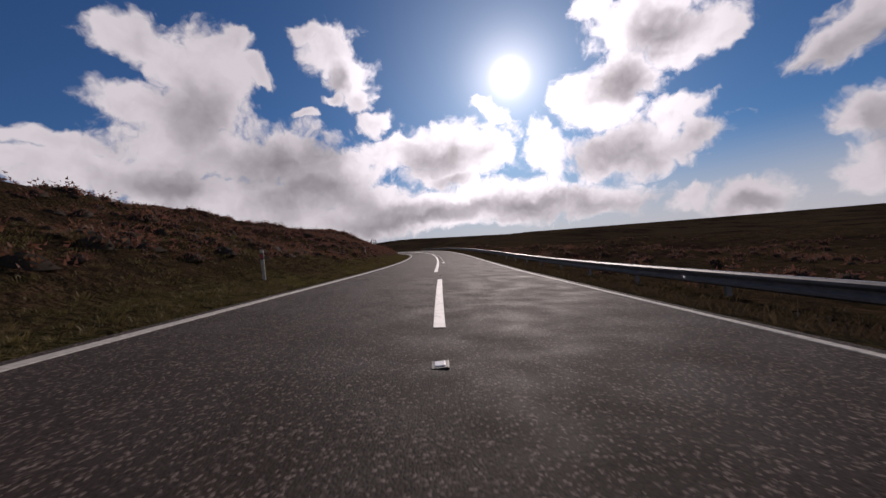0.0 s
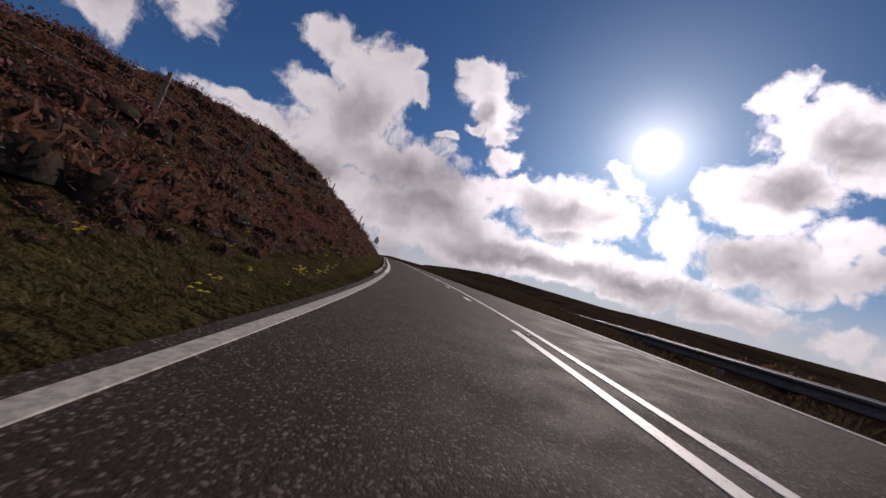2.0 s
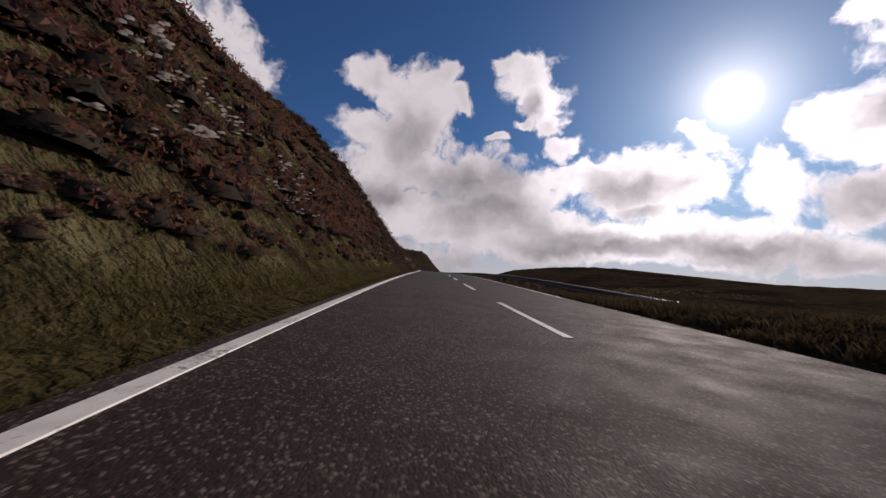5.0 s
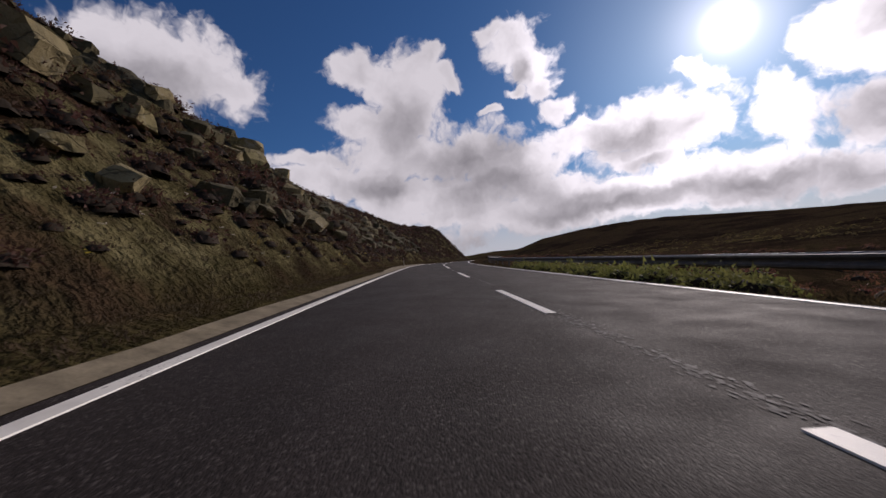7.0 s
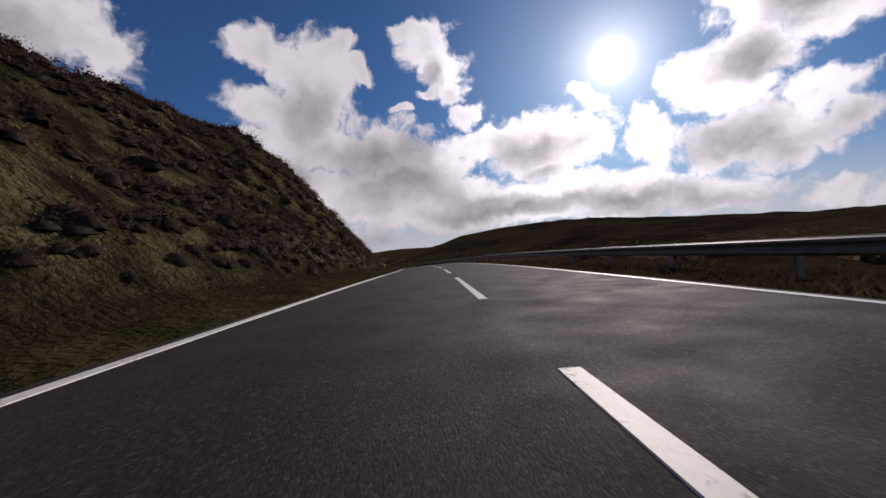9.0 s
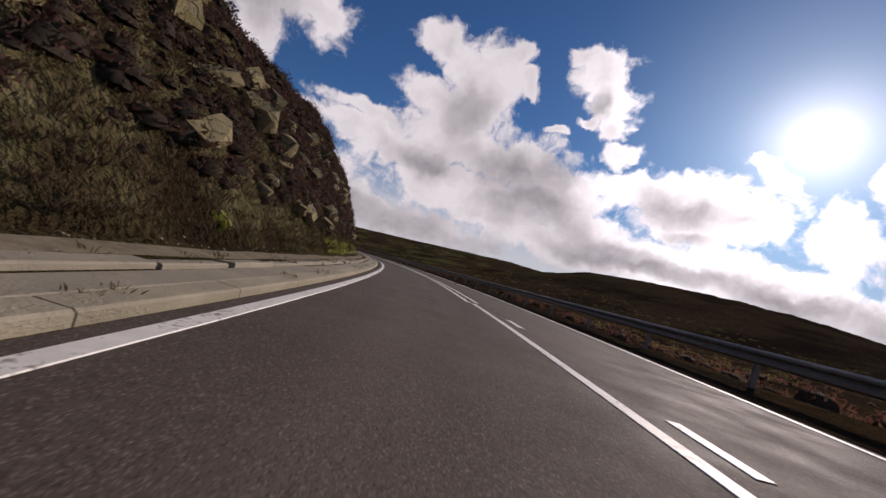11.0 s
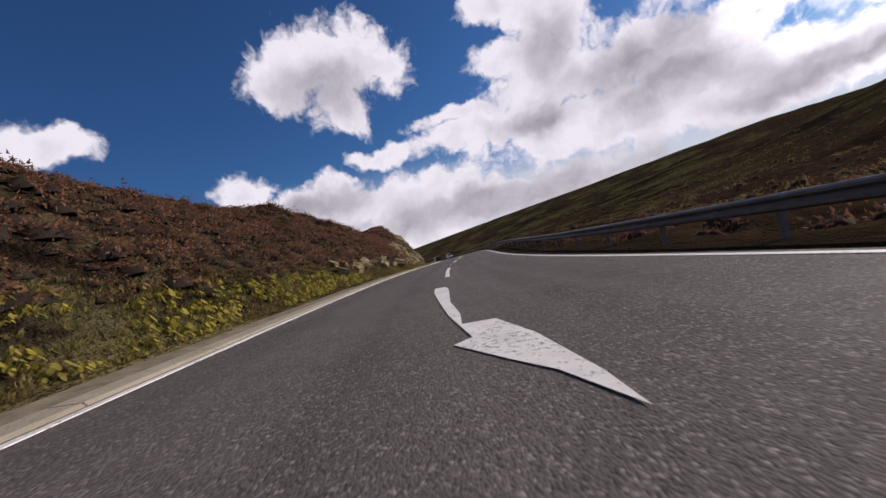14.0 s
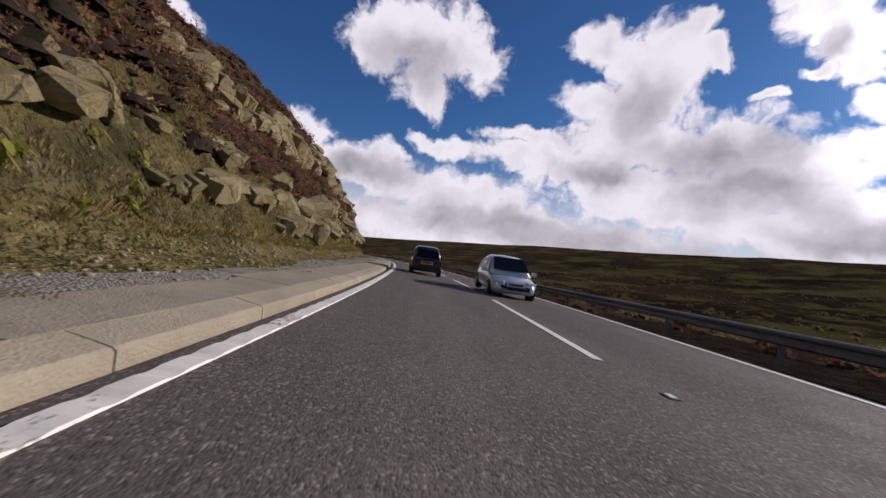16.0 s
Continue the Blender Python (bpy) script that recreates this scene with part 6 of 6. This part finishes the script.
PAINT_DARK, PAINT_SILVER = car_paint("dark_car_paint", (0.012, 0.012, 0.015), 0.2), car_paint("silver_car_paint", (0.66, 0.68, 0.70), 0.35)
CAR_GLASS = plain("tinted_glass", (0.012, 0.014, 0.016), 0.08, 0.0, 2.0, 0.1, 0.0, 0.6)
RUBBER = plain("tyre_rubber", (0.018, 0.018, 0.018), 0.85, 0.0, 30.0, 0.2, 0.3)
ALLOY = plain("alloy_wheel", (0.42, 0.42, 0.43), 0.35, 0.9, 10.0, 0.1, 0.0)
TRIM = plain("black_trim", (0.02, 0.02, 0.02), 0.6, 0.0, 10.0, 0.15, 0.1)
LAMP_CLEAR = plain("headlamp_glass", (0.62, 0.64, 0.66), 0.12, 0.3, 8.0, 0.1, 0.0)
LAMP_RED = plain("tail_lamp_red", (0.22, 0.012, 0.012), 0.2, 0.0, 8.0, 0.15, 0.0)
PLATE_W, PLATE_Y = plain("plate_white", (0.68, 0.68, 0.66), 0.5, 0.0, 9.0, 0.05, 0.0), plain("plate_yellow", (0.62, 0.48, 0.05), 0.5, 0.0, 9.0, 0.05, 0.0)


def loft(bm, stations, ring):
    """Skin over stations; ring(station) gives the cross-section's points (x, z)."""
    rows = [[bm.verts.new((x, st[0], z)) for x, z in ring(st)] for st in stations]
    n = len(rows[0])
    for a, b_ in zip(rows[:-1], rows[1:]):
        for i in range(n):
            bm.faces.new((a[i], a[(i + 1) % n], b_[(i + 1) % n], b_[i]))
    bm.faces.new(rows[0][::-1])
    bm.faces.new(rows[-1])
    bmesh.ops.recalc_face_normals(bm, faces=bm.faces[:])
    for f_ in bm.faces:
        f_.smooth = True


def body_ring(st):
    y, zb, zt, w = st
    h = zt - zb
    half = [(0.0, zb), (w * 0.86, zb), (w * 0.97, zb + h * 0.14), (w, zb + h * 0.42), (w * 0.985, zb + h * 0.66), (w * 0.93, zb + h * 0.9), (w * 0.84, zt), (0.0, zt + h * 0.03)]
    return half + [(-x, z) for x, z in half[-2:0:-1]]


def cabin_ring(st):
    y, zb, zt, w0, w1 = st
    half = [(0.0, zb), (w0, zb), (w0 * 0.6 + w1 * 0.4, zb + (zt - zb) * 0.5), (w1 * 1.02, zb + (zt - zb) * 0.86), (w1 * 0.86, zt), (0.0, zt + 0.02)]
    return half + [(-x, z) for x, z in half[-2:0:-1]]


def car(name, paint, L, Wd, H, label, suv, category="car"):
    root = new(name)
    w = Wd / 2
    belt = H * (0.60 if suv else 0.62)
    zb = 0.20 if suv else 0.17
    hood = H * (0.60 if suv else 0.56)
    bm = bmesh.new()
    loft(bm, [(-L / 2, zb + 0.18, belt * 0.86, w * 0.80), (-L / 2 + 0.08, zb + 0.06, belt * 0.95, w * 0.92), (-L / 2 + 0.5, zb, belt, w * 0.99), (-L * 0.1, zb, belt, w), (L * 0.15, zb, belt * 0.99, w),
              (L * 0.27, zb, hood, w * 0.985), (L / 2 - 0.35, zb + 0.02, hood * 0.93, w * 0.93), (L / 2 - 0.10, zb + 0.06, hood * 0.80, w * 0.84), (L / 2, zb + 0.12, hood * 0.62, w * 0.72)], body_ring)
    body = part("body", bm, paint, root)
    rear, ws = (-L / 2 + 0.12, L * 0.27) if suv else (-L / 2 + 0.16, L * 0.29)
    bm = bmesh.new()
    sts = [(rear, belt - 0.06, belt + 0.02, w * 0.86, w * 0.80), (rear + (0.20 if suv else 0.42), belt - 0.06, H - 0.07, w * 0.90, w * 0.72), (-L * 0.12, belt - 0.06, H, w * 0.92, w * 0.76), (L * 0.06, belt - 0.06, H - 0.03, w * 0.92, w * 0.74), (ws, belt - 0.08, belt - 0.02, w * 0.88, w * 0.80)]
    loft(bm, sts, cabin_ring)
    part("roof", bm, paint, root)

    def pane(nm, pts, lab=""):
        bm_ = bmesh.new()
        vs = [bm_.verts.new(p) for p in pts]
        bm_.faces.new(vs)
        r_ = bmesh.ops.solidify(bm_, geom=bm_.faces[:], thickness=0.012)
        part(nm, bm_, CAR_GLASS, root, lab)

    y1, z1 = sts[3][0] + 0.04, H - 0.07
    pane("windscreen", [(-w * 0.78, ws - 0.08, belt + 0.075), (w * 0.78, ws - 0.08, belt + 0.075), (w * 0.66, y1 + 0.02, z1 + 0.05), (-w * 0.66, y1 + 0.02, z1 + 0.05)])
    yr = sts[1][0]
    pane("rear_window", [(w * 0.72, rear - 0.008, belt + 0.06), (-w * 0.72, rear - 0.008, belt + 0.06), (-w * 0.62, yr - 0.06, H - 0.14), (w * 0.62, yr - 0.06, H - 0.14)])
    for sx in (-1, 1):
        for a, b_ in ((rear + 0.35, -L * 0.05), (-L * 0.03, L * 0.17)):
            t = 0.22 if b_ > 0 else 0.0
            pane("side_window", [(sx * w * 0.925, a, belt + 0.0), (sx * w * 0.925, b_ + t * 0.2, belt), (sx * w * 0.80, b_ - t, H - 0.12), (sx * w * 0.80, a + (0.12 if b_ < 0 else 0), H - 0.12)])
        bm = bmesh.new()
        box(bm, 0.16, 0.09, 0.11, Matrix.Translation((sx * (w + 0.07), L * 0.19, belt + 0.03)), 0.025)
        part("door_mirror", bm, paint, root)
        bm = bmesh.new()
        box(bm, 0.30, 0.16, 0.17, Matrix.Translation((sx * w * 0.66, L / 2 - 0.16, hood * 0.74)) @ Matrix.Rotation(sx * -0.35, 4, "Z"), 0.05)
        part("headlight", bm, LAMP_CLEAR, root, "clear headlight")
        bm = bmesh.new()
        box(bm, 0.16, 0.10, 0.30 if suv else 0.24, Matrix.Translation((sx * w * 0.80, -L / 2 + 0.06, belt * 0.80)), 0.03)
        part("tail_light", bm, LAMP_RED, root, "red tail light")
        for y in (-L * 0.31, L * 0.31):
            wm = Matrix.Translation((sx * (w - 0.08), y, 0.25)) @ Matrix.Rotation(math.pi / 2, 4, "Y")
            bm = bmesh.new()
            bmesh.ops.create_cone(bm, cap_ends=True, segments=24, radius1=0.25, radius2=0.25, depth=0.17, matrix=wm)
            es = [e for e in bm.edges if e.calc_length() < 0.12]
            bmesh.ops.bevel(bm, geom=es, offset=0.03, segments=2, affect="EDGES")
            tyre = part("wheel", bm, RUBBER, root, "black tyre")
            bm = bmesh.new()
            bmesh.ops.create_cone(bm, cap_ends=True, segments=20, radius1=0.165, radius2=0.14, depth=0.03, matrix=Matrix.Translation((sx * (w + 0.012), y, 0.25)) @ Matrix.Rotation(sx * math.pi / 2, 4, "Y"))
            part("rim", bm, ALLOY, tyre, "silver wheel rim")
    bm = bmesh.new()
    box(bm, Wd * 0.62, 0.06, 0.14, Matrix.Translation((0, L / 2 - 0.03, zb + 0.20)), 0.02)
    part("lower_grille", bm, TRIM, root, "black lower grille")
    bm = bmesh.new()
    box(bm, Wd * 0.42, 0.05, 0.07, Matrix.Translation((0, L / 2 - 0.05, hood * 0.70)), 0.015)
    part("grille", bm, TRIM, root, "black grille")
    bm = bmesh.new()
    box(bm, Wd * 0.9, 0.12, 0.20, Matrix.Translation((0, -L / 2 + 0.05, zb + 0.22)), 0.04)
    part("rear_bumper", bm, TRIM if suv else paint, root)
    for y, mt in ((L / 2 + 0.012, PLATE_W), (-L / 2 - 0.02, PLATE_Y)):
        bm = bmesh.new()
        box(bm, 0.50, 0.014, 0.11, Matrix.Translation((0, y, zb + (0.30 if y > 0 else 0.42))), 0.004)
        pl = part("number_plate", bm, mt, root)
        bm = bmesh.new()
        box(bm, 0.38, 0.004, 0.05, Matrix.Translation((0, y + math.copysign(0.009, y), zb + (0.30 if y > 0 else 0.42))))
        part("plate_bar", bm, TRIM, pl)
    return tagged(root, label, category)


dark_car = car("hatchback", PAINT_DARK, 3.0, 1.33, 1.26, "black tall hatchback driving ahead in the near lane", True)
dark_car.matrix_basis = pose(*spot(622.6, -1.25), 0, 0, math.degrees(heading(622.6)))
silver_car = car("hatchback", PAINT_SILVER, 3.0, 1.30, 1.14, "silver hatchback coming along the far lane", False)
silver_car.matrix_basis = pose(*spot(616.4, 0.88), 0, 0, math.degrees(heading(616.4)) + 180)
